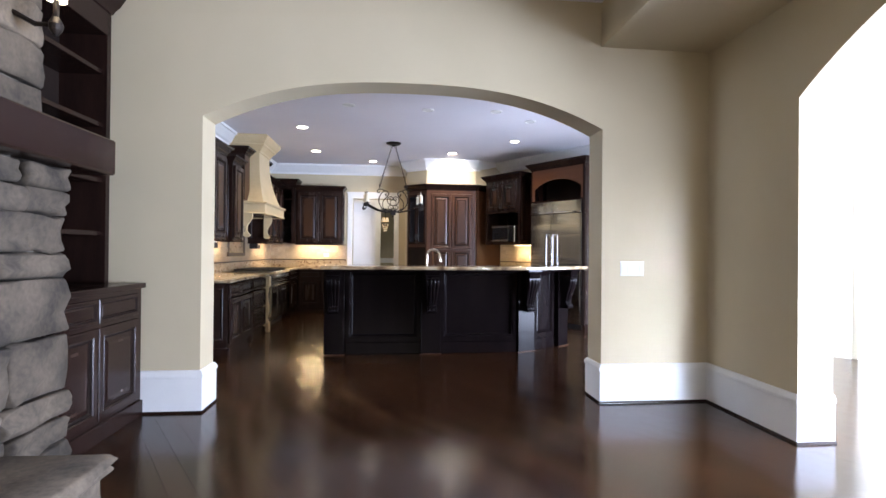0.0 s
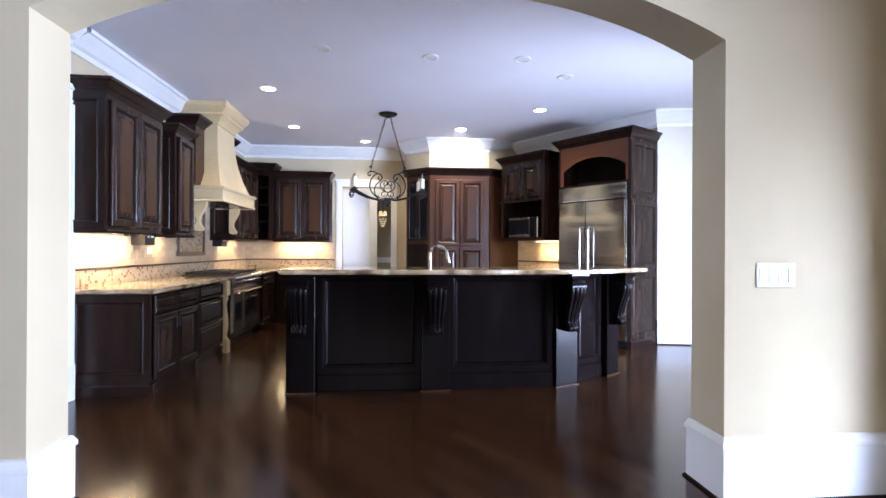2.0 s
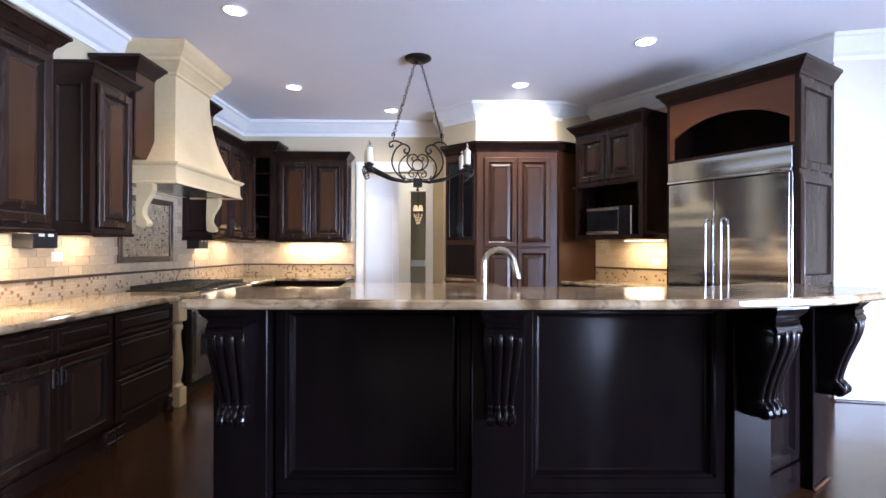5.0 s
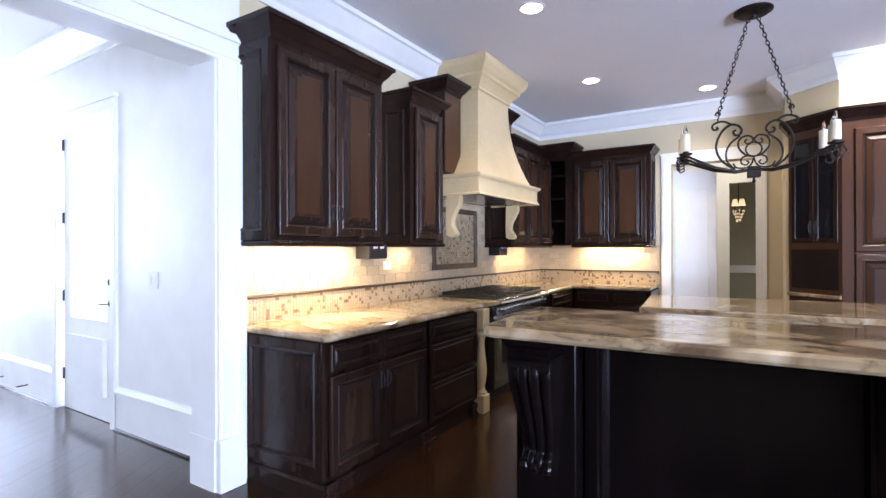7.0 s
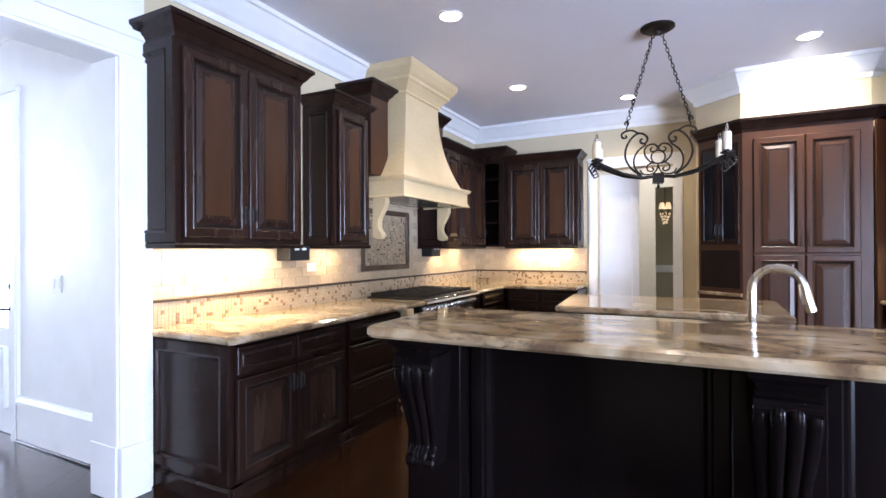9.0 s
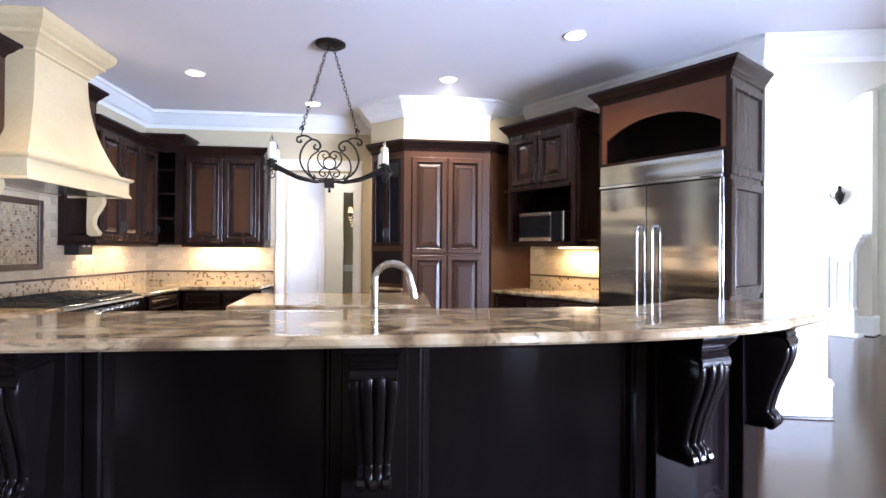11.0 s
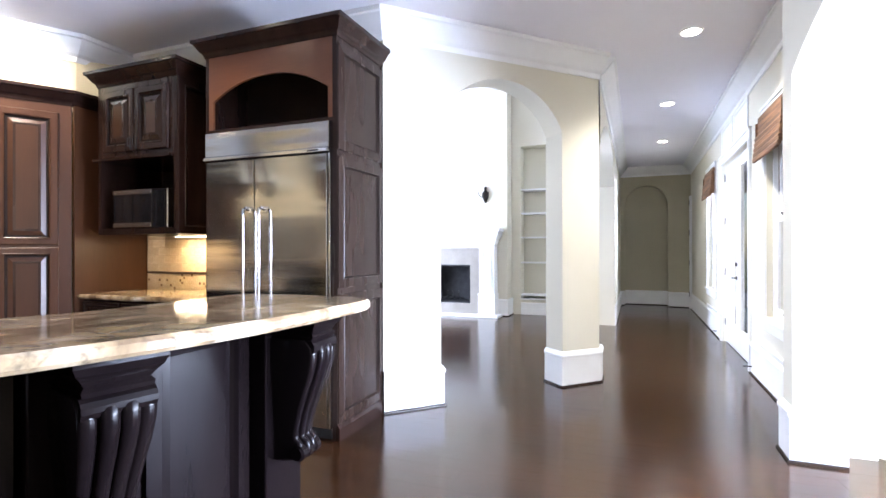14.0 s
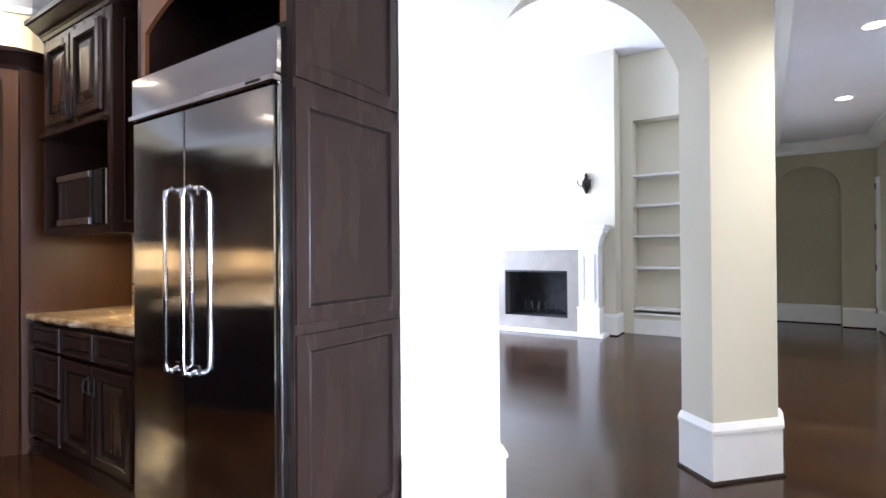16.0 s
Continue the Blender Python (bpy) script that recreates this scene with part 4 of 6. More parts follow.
def build_micro():
    s = FP(2.36, 0.0)
    w, d = 0.90, 0.60
    t = thing("microwave_cabinet", "dark glazed wall cabinet with two small doors above microwave shelf", "cabinet", pose(s.x, s.y, 0, 0, 0, PHI - 90))
    part("side", boxes((0, 0.03, 0, d, 1.42, 2.66)), CABINET, t)
    part("side", boxes((w - 0.03, w, 0, d, 1.42, 2.66)), CABINET, t)
    part("shelf", boxes((0.03, w - 0.03, 0.0, d, 1.42, 1.47)), CABINET, t)
    part("shelf", boxes((-0.03, w - 0.03, -0.03, d, 2.03, 2.055)), CABINET, t)
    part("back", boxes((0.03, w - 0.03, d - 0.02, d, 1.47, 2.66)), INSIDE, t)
    part("door_frame", boxes((0.03, w - 0.03, 0.0, 0.03, 2.055, 2.11), (0.03, w - 0.03, 0.0, 0.03, 2.60, 2.66), (0.03, 0.09, 0.0, 0.03, 2.11, 2.60), (w - 0.09, w - 0.03, 0, 0.03, 2.11, 2.60)), STILE, t)
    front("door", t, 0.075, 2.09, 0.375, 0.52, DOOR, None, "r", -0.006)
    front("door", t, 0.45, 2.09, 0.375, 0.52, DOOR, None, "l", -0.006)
    part("crown_moulding", sweep(bmesh.new(), CABCROWN, [(0, d), (0, 0), (w, 0), (w, d)], z=2.655), CABINET, t)
    side_panel(t, w + 0.001, 0, d, 1.42, 2.66, left=False)
    m = thing("microwave", "stainless steel countertop microwave with black glass door on the cabinet shelf", "microwave", pose(s.x, s.y, 0, 0, 0, PHI - 90))
    part("case", boxes((0.15, 0.75, 0.04, 0.42, 1.472, 1.79), bevel=0.006), STEEL, m)
    part("door", boxes((0.155, 0.60, 0.02, 0.04, 1.477, 1.785), bevel=0.004), BLACKGLASS, m, "black glass door")
    for z0, z1 in ((1.477, 1.517), (1.748, 1.785)):
        part("door_band", boxes((0.156, 0.60, 0.012, 0.0195, z0, z1), bevel=0.002), STEEL, m, "brushed steel band")
    part("control_panel", boxes((0.605, 0.745, 0.02, 0.04, 1.477, 1.785), bevel=0.003), BLACKGLASS, m)


build_micro()


def build_pantry():
    t = thing("pantry_cabinet", "tall reddish-brown corner pantry cabinet with double raised-panel doors", "pantry")
    h = 2.52
    poly = [(0.76, 10.70), (0.76, 10.55), (1.14, 10.20), (2.14, 10.20), (2.50, 10.52), (2.52, 10.72)]
    # body in front of the wall block
    body = [(0.76, 10.71), (0.76, 10.55), (1.14, 10.20), (2.14, 10.20), (2.14, 10.35), (1.145, 10.35), (0.76, 10.71)][:-1]
    part("body", prism(bmesh.new(), body, 0.0, h), CABRED, t)
    part("crown_moulding", sweep(bmesh.new(), CABCROWN, [(0.76, 10.70), (0.76, 10.55), (1.14, 10.20), (2.14, 10.20), FP(2.58, 0.62)], z=h - 0.005), CABINET, t)
    q = FP(2.582, 0)
    part("side_panel", boxes((-0.05, 0.622, 0.0, 0.02, 0, h)), CABRED, t, "reddish wood side panel", m=pose(q.x, q.y, 0, 0, 0, PHI))
    tagged(t.children[-1], "reddish wood side panel")
    M = pose(1.14, 10.20, 0)
    for x, pl in ((0.085, "r"), (0.50, "l")):
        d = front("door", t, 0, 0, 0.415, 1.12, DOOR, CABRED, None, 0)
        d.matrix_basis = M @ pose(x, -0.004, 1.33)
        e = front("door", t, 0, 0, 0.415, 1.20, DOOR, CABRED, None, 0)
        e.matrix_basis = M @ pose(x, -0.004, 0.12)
        knob_pull(d, 0.415 - 0.03 if pl == "r" else 0.03, 0.12, -0.008, 0.15)
    L = math.hypot(0.38, 0.35)
    ang = math.degrees(math.atan2(-0.35, 0.38))
    ML = pose(0.76, 10.55, 0, 0, 0, ang)
    for x, pl in ((0.03, "r"), (L / 2, "l")):
        d = front("door", t, 0, 0, L / 2 - 0.03, 1.02, [(0, 0.0), (0.005, 0.006), (0.04, 0.006), (0.047, -0.006)], CABINET, None, 0)
        d.matrix_basis = ML @ pose(x, -0.004, 1.42)
        part("glass_pane", boxes((0.045, L / 2 - 0.075, -0.004, -0.001, 0.05, 0.97)), BLACKGLASS, d)
        knob_pull(d, L / 2 - 0.055 if pl == "r" else 0.025, 0.15, -0.008, 0.13)
    # flat dark sheet laid on the face, standing in for a shaded recess
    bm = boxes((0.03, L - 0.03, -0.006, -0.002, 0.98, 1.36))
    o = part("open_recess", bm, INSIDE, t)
    o.matrix_basis = ML
    bm = boxes((0.0, L, -0.03, -0.002, 0.90, 0.935), bevel=0.004)
    o = part("small_ledge", bm, GRANITE, t)
    o.matrix_basis = ML


build_pantry()


# ---- island with raised bar ----
def corbel(m):
    """A scrolled bracket: deep volute above, tapering to a small scroll."""
    t = thing("corbel", "carved black-brown wooden corbel with fluted scroll, under the granite bar", "corbel", m, "corbels under the bar")
    pts = [(o, z) for o, _, z in smooth([(0.150, 0.955), (0.176, 0.925), (0.180, 0.88), (0.165, 0.82), (0.138, 0.75), (0.114, 0.68), (0.098, 0.62), (0.094, 0.585), (0.104, 0.56), (0.104, 0.53), (0.08, 0.512), (0.04, 0.505)], 3)]
    for x0, x1, d in ((-0.084, -0.042, -0.005), (-0.043, 0.0, 0.005), (0.0, 0.043, 0.005), (0.042, 0.084, -0.005)):
        bm = bmesh.new()
        rows = []
        for o, z in pts:
            f = 0.72 + 0.28 * min(1, max(0, (z - 0.58) / 0.30))
            foot = 0.012 if z < 0.58 else 0.0
            row = [bm.verts.new((x0 * f, 0, z))]
            for k in range(7):
                a = math.pi * k / 6
                row.append(bm.verts.new(((x0 + x1) / 2 * f - (x1 - x0) / 2 * f * math.cos(a), -(o + d + foot) + 0.013 * (1 - math.sin(a)), z)))
            row.append(bm.verts.new((x1 * f, 0, z)))
            rows.append(row)
        for a, b in zip(rows, rows[1:]):
            for k in range(8):
                bm.faces.new((a[k], a[k + 1], b[k + 1], b[k])).smooth = True
        bm.faces.new(rows[0])
        bm.faces.new(rows[-1][::-1])
        part("fluted_lobe", bm, ISLAND, t)
    part("backing", boxes((-0.06, 0.06, -0.085, 0, 0.53, 0.95), bevel=0.004), ISLAND, t)
    part("cap_block", sweep(bmesh.new(), [(-0.06, 0), (0.0, 0), (0.004, 0.012), (-0.004, 0.022), (0.004, 0.036), (0.018, 0.052), (0.026, 0.070), (0.026, 0.090), (-0.06, 0.090)], [(-0.074, 0), (-0.074, -0.168), (0.074, -0.168), (0.074, 0)], z=0.952), ISLAND, t)
    part("head_scroll", tube(bmesh.new(), [(-0.080, -0.150, 0.925), (0.080, -0.150, 0.925)], 0.030, 14), ISLAND, t)
    for x in (-0.044, 0.0, 0.044):
        part("toe_scroll", tube(bmesh.new(), [(x - 0.020, -0.094, 0.535), (x - 0.012, -0.094, 0.535), (x + 0.012, -0.094, 0.535), (x + 0.020, -0.094, 0.535)], [0.022, 0.031, 0.031, 0.022], 12), ISLAND, t)
    return t


def build_island():
    t = thing("island", "black-brown wooden kitchen island with framed panels and pilasters", "kitchen island")
    zt = 1.058
    c = Vector((2.21, 6.44))
    body = [(-0.34, 6.47), (2.06, 6.47), (2.20, 6.52), (2.84, 6.90), (2.62, 7.12), (2.30, 6.92), (2.02, 6.78), (-0.34, 6.74)]
    part("bar_wall", prism(bmesh.new(), body, 0.0, zt), ISLAND, t)
    part("sink_cabinet", boxes((-0.34, 2.0, 6.75, 7.34, 0.0, 0.875)), ISLAND, t)
    def pil(x, y, ang, wd=0.245):
        m = pose(x, y, 0, 0, 0, ang)
        p = part("pilaster", boxes((-wd / 2, wd / 2, 0.0, 0.14, 0.0, zt), bevel=0.004), ISLAND, t, m=m)
        # light caught along the quarter-round is painted in as lighter brown
        part("shoe", boxes((-wd / 2 - 0.012, wd / 2 + 0.012, -0.014, 0.0, 0.001, 0.014), bevel=0.004), CABRED, p)
        corbel(m @ pose(0, 0, 0.016))
        return p
    pil(-0.245, 6.33, 0)
    pil(0.94, 6.335, 0)
    pil(2.18, 6.425, 19)
    pil(2.79, 6.785, 36, 0.22)
    for x0, x1 in ((-0.11, 0.815), (1.065, 2.04)):
        d = part("front_panel", relief(x1 - x0, zt - 0.16, [(0, 0.0), (0.0, 0.055), (0.045, 0.055), (0.052, 0.045), (0.062, 0.045), (0.075, 0.022), (0.085, 0.018)], 0.0, x=x0, y=6.468, z=0.16), ISLAND, t, "recessed framed panel")
        part("base_moulding", boxes((x0, x1, 6.405, 6.468, 0.0, 0.14), (x0, x1, 6.412, 6.468, 0.14, 0.16), bevel=0.004), ISLAND, t)
    L = math.hypot(0.42, 0.27)
    m = pose(2.30, 6.575, 0, 0, 0, 32)
    part("front_panel", relief(0.40, zt - 0.16, [(0, 0.0), (0.0, 0.03), (0.05, 0.03), (0.06, 0.018), (0.07, 0.008), (0.09, 0.014)], 0.0, x=0, y=0, z=0.16), ISLAND, t, "narrow recessed framed panel", m=m)
    part("base_moulding", boxes((0, 0.40, -0.035, 0, 0, 0.14), bevel=0.004), ISLAND, t, m=m)
    part("frieze", sweep(bmesh.new(), [(0, 0), (0.02, 0.0), (0.035, 0.02), (0.035, 0.035), (0, 0.035)], [(-0.345, 6.75), (-0.345, 6.34), (2.08, 6.34), (2.30, 6.42), (2.90, 6.80), (2.76, 7.0)], z=1.022), ISLAND, t)
    curve = [(x, y) for x, _, y in smooth([(0.6, 6.025), (1.2, 6.032), (1.7, 6.058), (2.1, 6.125), (2.45, 6.24), (2.75, 6.395), (3.00, 6.56)], 4)]
    tip = [(3.055, 6.605), (3.078, 6.64), (3.082, 6.68), (3.06, 6.76), (2.95, 6.94), (2.80, 7.12), (2.76, 7.155), (2.715, 7.165), (2.66, 7.145)]
    back = [(x, y) for x, _, y in smooth([(2.55, 7.08), (2.35, 6.93), (2.10, 6.80), (1.6, 6.76)], 3)]
    bm = slab(bmesh.new(), [(-0.375, 6.065), (-0.362, 6.035), (-0.335, 6.02), *curve, *tip, *back, (-0.345, 6.70), (-0.375, 6.69), (-0.385, 6.66)], 1.060, 1.10, 0.010)
    tagged(part("bar_top", bm, GRANITE), "raised polished granite bar top with brown veins on the island", "countertop")
    bm = slab(bmesh.new(), [(-0.36, 6.752), (2.0, 6.79), (2.0, 7.36), (-0.36, 7.36)], 0.877, 0.917)
    tagged(part("worktop", bm, GRANITE), "lower granite sink worktop behind the raised bar", "countertop")
    f = thing("faucet", "brushed nickel gooseneck kitchen faucet on the sink worktop", "faucet", pose(0.92, 6.86, 0.917, 0, 0, -8))
    part("base", lathe(bmesh.new(), [(0.032, 0), (0.030, 0.012), (0.022, 0.02), (0.020, 0.07), (0.017, 0.08)], 16), NICKEL, f)
    r = 0.085
    pts = [(0, 0, 0.07), (0, 0, 0.2), (0, 0, 0.30)] + [(r - r * math.cos(a), 0, 0.30 + r * math.sin(a)) for a in [math.pi * i / 10 for i in range(1, 10)]] + [(2 * r + 0.005, 0, 0.28), (2 * r + 0.02, 0, 0.22)]
    part("spout", tube(bmesh.new(), pts, [0.017] * (len(pts) - 2) + [0.020, 0.021], 12), NICKEL, f)
    part("lever", tube(bmesh.new(), [(0.015, 0, 0.085), (0.07, -0.01, 0.10), (0.12, -0.012, 0.102)], 0.007, 8), NICKEL, f)


build_island()
t = thing("prep_island", "low dark wood prep island in the middle of the kitchen", "kitchen island")
part("body", boxes((-0.26, 1.28, 8.68, 9.72, 0, 0.875), bevel=0.004), ISLAND, t)
tagged(part("worktop", slab(bmesh.new(), [(-0.31, 8.60), (1.33, 8.60), (1.36, 9.80), (-0.42, 9.76)], 0.865, 0.915), GRANITE), "beige granite top of the prep island", "countertop")


# ---- chandelier ----
def build_chandelier():
    cx, cy = 0.46, 8.86
    t = thing("chandelier", "dark wrought-iron scrollwork chandelier with ivory candle sleeves on two chains", "chandelier", pose(cx, cy, 0, 0, 0, 6))
    part("canopy", lathe(bmesh.new(), [(0.13, 0), (0.13, -0.012), (0.10, -0.03), (0.03, -0.04), (0.02, -0.06)][::-1], 28, z=CEIL - 0.001), IRON, t)
    for s in (-1, 1):
        a, b = Vector((0.03 * s, 0, CEIL - 0.05)), Vector((0.235 * s, 0, 2.40))
        n = 22
        bm = bmesh.new()
        for i in range(n):
            c = a.lerp(b, (i + 0.5) / n)
            d = (b - a).normalized()
            e = Vector((0, 1, 0)) if i % 2 else d.cross(Vector((0, 1, 0)))
            l = (b - a).length / n * 0.68
            pts = [c + d * math.cos(q) * l + e * math.sin(q) * 0.011 for q in [2 * math.pi * k / 8 for k in range(9)]]
            tube(bm, pts, 0.0032, 4)
        part("chain", bm, IRON, t, "iron link chain")
        hook = [(0.235 * s + 0.016 * math.cos(q), 0, 2.408 + 0.018 * math.sin(q)) for q in [math.pi * k / 6 for k in range(-2, 9)]]
        part("hook", tube(bmesh.new(), hook, 0.0045, 6), IRON, t)
        if s < 0:
            cord = [a.lerp(b, k / 26) + Vector((0.020 * math.sin(k * 1.9), 0.014 * math.cos(k * 1.3), 0)) for k in range(27)]
            part("cord", tube(bmesh.new(), cord, 0.0028, 5), BLACK, t, "thin black lamp cord")

    def spiral(x, z, r0, r1, a0, turns, n=26):
        return [(x + (r0 + (r1 - r0) * i / n) * math.cos(a0 + turns * 2 * math.pi * i / n), 0, z + (r0 + (r1 - r0) * i / n) * math.sin(a0 + turns * 2 * math.pi * i / n)) for i in range(n + 1)]

    def scroll(pts, r=0.008):
        part("scroll", tube(bmesh.new(), pts, r, 6), IRON, t)
    for s in (-1, 1):
        def mir(pts):
            return [(s * x, y, z) for x, y, z in pts]
        for line, r in (
            ([(0.13, 1.975), (0.205, 2.04), (0.245, 2.12), (0.242, 2.20), (0.205, 2.275), (0.15, 2.318), (0.10, 2.305), (0.078, 2.268), (0.095, 2.235), (0.125, 2.238), (0.132, 2.262), (0.115, 2.272)], 0.0085),
            ([(0.12, 1.975), (0.170, 2.03), (0.182, 2.10), (0.155, 2.17), (0.09, 2.225)], 0.007),
            ([(0.0, 2.195), (0.03, 2.222), (0.075, 2.215), (0.100, 2.18), (0.095, 2.13), (0.06, 2.085), (0.02, 2.065)], 0.007),
            ([(0.0, 2.195), (0.018, 2.168), (0.045, 2.163), (0.058, 2.182), (0.042, 2.196)], 0.006),
            ([(0.0, 2.062), (0.04, 2.072), (0.078, 2.055), (0.082, 2.02), (0.055, 2.002), (0.033, 2.018), (0.048, 2.036)], 0.006),
            ([(0.0, 2.055), (0.015, 2.01), (0.05, 1.982), (0.11, 1.985), (0.135, 2.02)], 0.006),
            ([(0.14, 2.315), (0.19, 2.345), (0.235, 2.345), (0.272, 2.325), (0.268, 2.292), (0.238, 2.292), (0.245, 2.312)], 0.008),
            ([(0.235, 2.345), (0.235, 2.375), (0.225, 2.40), (0.242, 2.42), (0.255, 2.40)], 0.005),
        ):
            scroll(mir(smooth(line)), r)
    scroll([(0.052 * math.cos(q), 0, 2.118 + 0.052 * math.sin(q)) for q in [2 * math.pi * i / 20 for i in range(21)]], 0.006)
    for i, (dx, dy) in enumerate(((-0.46, -0.16), (-0.48, 0.0), (-0.46, 0.16), (0.46, -0.16), (0.48, 0.0), (0.46, 0.16))):
        s = 1 if dx > 0 else -1
        arm = part("arm", tube(bmesh.new(), [(0.0, 0, 1.965), (0.12 * s, dy * 0.2, 1.955), (0.26 * s, dy * 0.55, 1.985), (0.38 * s, dy * 0.85, 2.04), (0.45 * s, dy, 2.075), (0.50 * s, dy, 2.07), (0.525 * s, dy, 2.03), (0.50 * s, dy, 1.995), (0.47 * s, dy, 2.01), (0.475 * s, dy, 2.035)], [0.011, 0.011, 0.010, 0.010, 0.009, 0.008, 0.008, 0.007, 0.006, 0.006], 7), IRON, t)
        part("cup", lathe(bmesh.new(), [(0.012, 2.06), (0.018, 2.075), (0.045, 2.085), (0.048, 2.095), (0.02, 2.10), (0.02, 2.115)], 16, dx * 1.0, dy), IRON, arm)
        part("candle_sleeve", lathe(bmesh.new(), [(0.031, 2.11), (0.032, 2.14), (0.031, 2.20), (0.032, 2.235), (0.026, 2.245), (0.012, 2.248)], 14, dx, dy), CANDLE, arm)
        part("bulb", lathe(bmesh.new(), [(0.008, 2.245), (0.014, 2.265), (0.012, 2.285), (0.003, 2.31)], 10, dx, dy), GLASS, arm)
    part("hub", boxes((-0.042, 0.042, -0.042, 0.042, 1.905, 1.985), (-0.05, 0.05, -0.05, 0.05, 1.955, 1.968), bevel=0.004), IRON, t)
    part("finial", lathe(bmesh.new(), [(0.003, 1.862), (0.015, 1.876), (0.008, 1.89), (0.01, 1.906)], 12), IRON, t)


build_chandelier()


# ---- ceiling lights ----
def can(x, y, lit, colour=WARM, power=26, z=CEIL, trim=0.085, lens=None):
    t = thing("recessed_light", "round white recessed ceiling light, " + ("switched on" if lit else "switched off"), "recessed light", pose(x, y, z), "recessed ceiling lights")
    part("trim_ring", lathe(bmesh.new(), [(trim + 0.012, -0.001), (trim + 0.008, -0.008), (trim - 0.006, -0.010), (trim - 0.008, -0.003)], 28, cap=False), TRIM, t)
    part("lens", lathe(bmesh.new(), [(trim - 0.008, -0.0035), (trim - 0.01, -0.005)], 28), (lens or BULB) if lit else PLASTIC, t)
    if lit:
        lamp("recessed_lamp", "SPOT", power, look((x, y, z - 0.03), (x, y, 0)), 0.06, colour=colour, cone=125, blend=0.8)


for x, y in ((-0.93, 7.92), (-1.0, 9.75), (0.03, 10.68), (2.50, 8.44), (0.60, 5.52)):
    can(x, y, True, power=70)
can(1.58, 9.62, True, power=60)
# second spot added beside this can to brighten the wall above the pantry
lamp("wall_washer", "SPOT", 120, look((1.60, 9.72, CEIL - 0.04), (1.64, 10.36, 2.62)), 0.05, colour=(1, 0.92, 0.80), cone=105, blend=0.7)
for x, y in ((-0.12, 6.67), (0.91, 6.77), (1.82, 6.72), (2.41, 7.16), (3.51, 6.38)):
    can(x, y, False, trim=0.07)
can(6.40, 7.05, True, power=240, lens=BULBDAY, colour=(1, 0.95, 0.88))
q = uv(2.6, 13.8)
can(q.x, q.y, True, power=45, lens=BULBDAY, colour=(1, 0.95, 0.88))
q = uv(2.65, 11.4)
can(q.x, q.y, True, power=170, lens=BULBDAY, colour=(1, 0.88, 0.72))


def undercab(m, L, power=14):
    t = thing("under_cabinet_light", "slim glowing white light strip under a wall cabinet", "light", m, "under-cabinet lights")
    part("housing", boxes((-L / 2, L / 2, -0.02, 0.02, -0.008, 0)), PLASTIC, t)
    part("diffuser", boxes((-L / 2 + 0.01, L / 2 - 0.01, -0.014, 0.014, -0.0125, -0.0085)), STRIP, t)
    data = bpy.data.lights.new("strip_lamp", "AREA")
    data.shape, data.size, data.size_y, data.energy, data.color = "RECTANGLE", L, 0.03, power, (1.0, 0.74, 0.42)
    o = new("strip_lamp", data)
    o.matrix_world = m @ pose(0, 0, -0.016)


undercab(pose(-2.05, 6.85, 1.418, 0, 0, 90), 0.75, 26)
undercab(pose(-2.05, 7.95, 1.418, 0, 0, 90), 0.2, 3)
undercab(pose(-2.05, 10.0, 1.418, 0, 0, 90), 0.3, 4)
undercab(pose(-2.05, 10.55, 1.418, 0, 0, 90), 0.3, 4)
undercab(pose(-1.15, 11.18, 1.418), 0.75, 15)
q = FP(1.75, 0.45)
undercab(pose(q.x, q.y, 1.418, 0, 0, PHI - 90), 0.5, 13)


# ---- doors and windows ----
def hinge(parent, x, y, z):
    part("hinge", boxes((x - 0.012, x + 0.012, y - 0.012, y, z - 0.05, z + 0.05), bevel=0.002), BLACK, parent, "black butt hinge")


def lever(parent, x, y, z, s=1):
    bm = lathe(bmesh.new(), [(0.028, 0), (0.026, 0.008), (0.010, 0.012), (0.009, 0.045)], 14)
    bm.transform(pose(x, y, z, 90))
    tube(bm, [(x, y - 0.045, z), (x + 0.06 * s, y - 0.052, z), (x + 0.11 * s, y - 0.047, z - 0.006)], 0.009, 8)
    part("door_lever", bm, BLACK, parent, "black lever handle")
    bm = lathe(bmesh.new(), [(0.028, 0), (0.026, 0.010), (0.016, 0.022)], 14)
    bm.transform(pose(x, y, z + 0.17, 90))
    part("deadbolt", bm, BLACK, parent, "black deadbolt")


def casing(name, w, h, m, cw=0.09, both=False):
    """Trim round an opening of w by h, face towards -y at y = 0."""
    bm = bmesh.new()
    prof = [(0, 0.0), (0, 0.018), (0.02, 0.024), (cw - 0.02, 0.026), (cw, 0.014), (cw, 0.0)]
    for x0, x1 in ((-cw, 0), (w, w + cw)):
        box(bm, x0, x1, -0.022, 0, 0, h)
        box(bm, x0 + 0.014, x1 - 0.014, -0.028, -0.022, 0, h)
    box(bm, -cw, w + cw, -0.022, 0, h, h + cw)
    box(bm, -cw - 0.015, w + cw + 0.015, -0.034, 0, h + cw, h + cw + 0.03)
    return solid("trim", bm, TRIM, m=m)


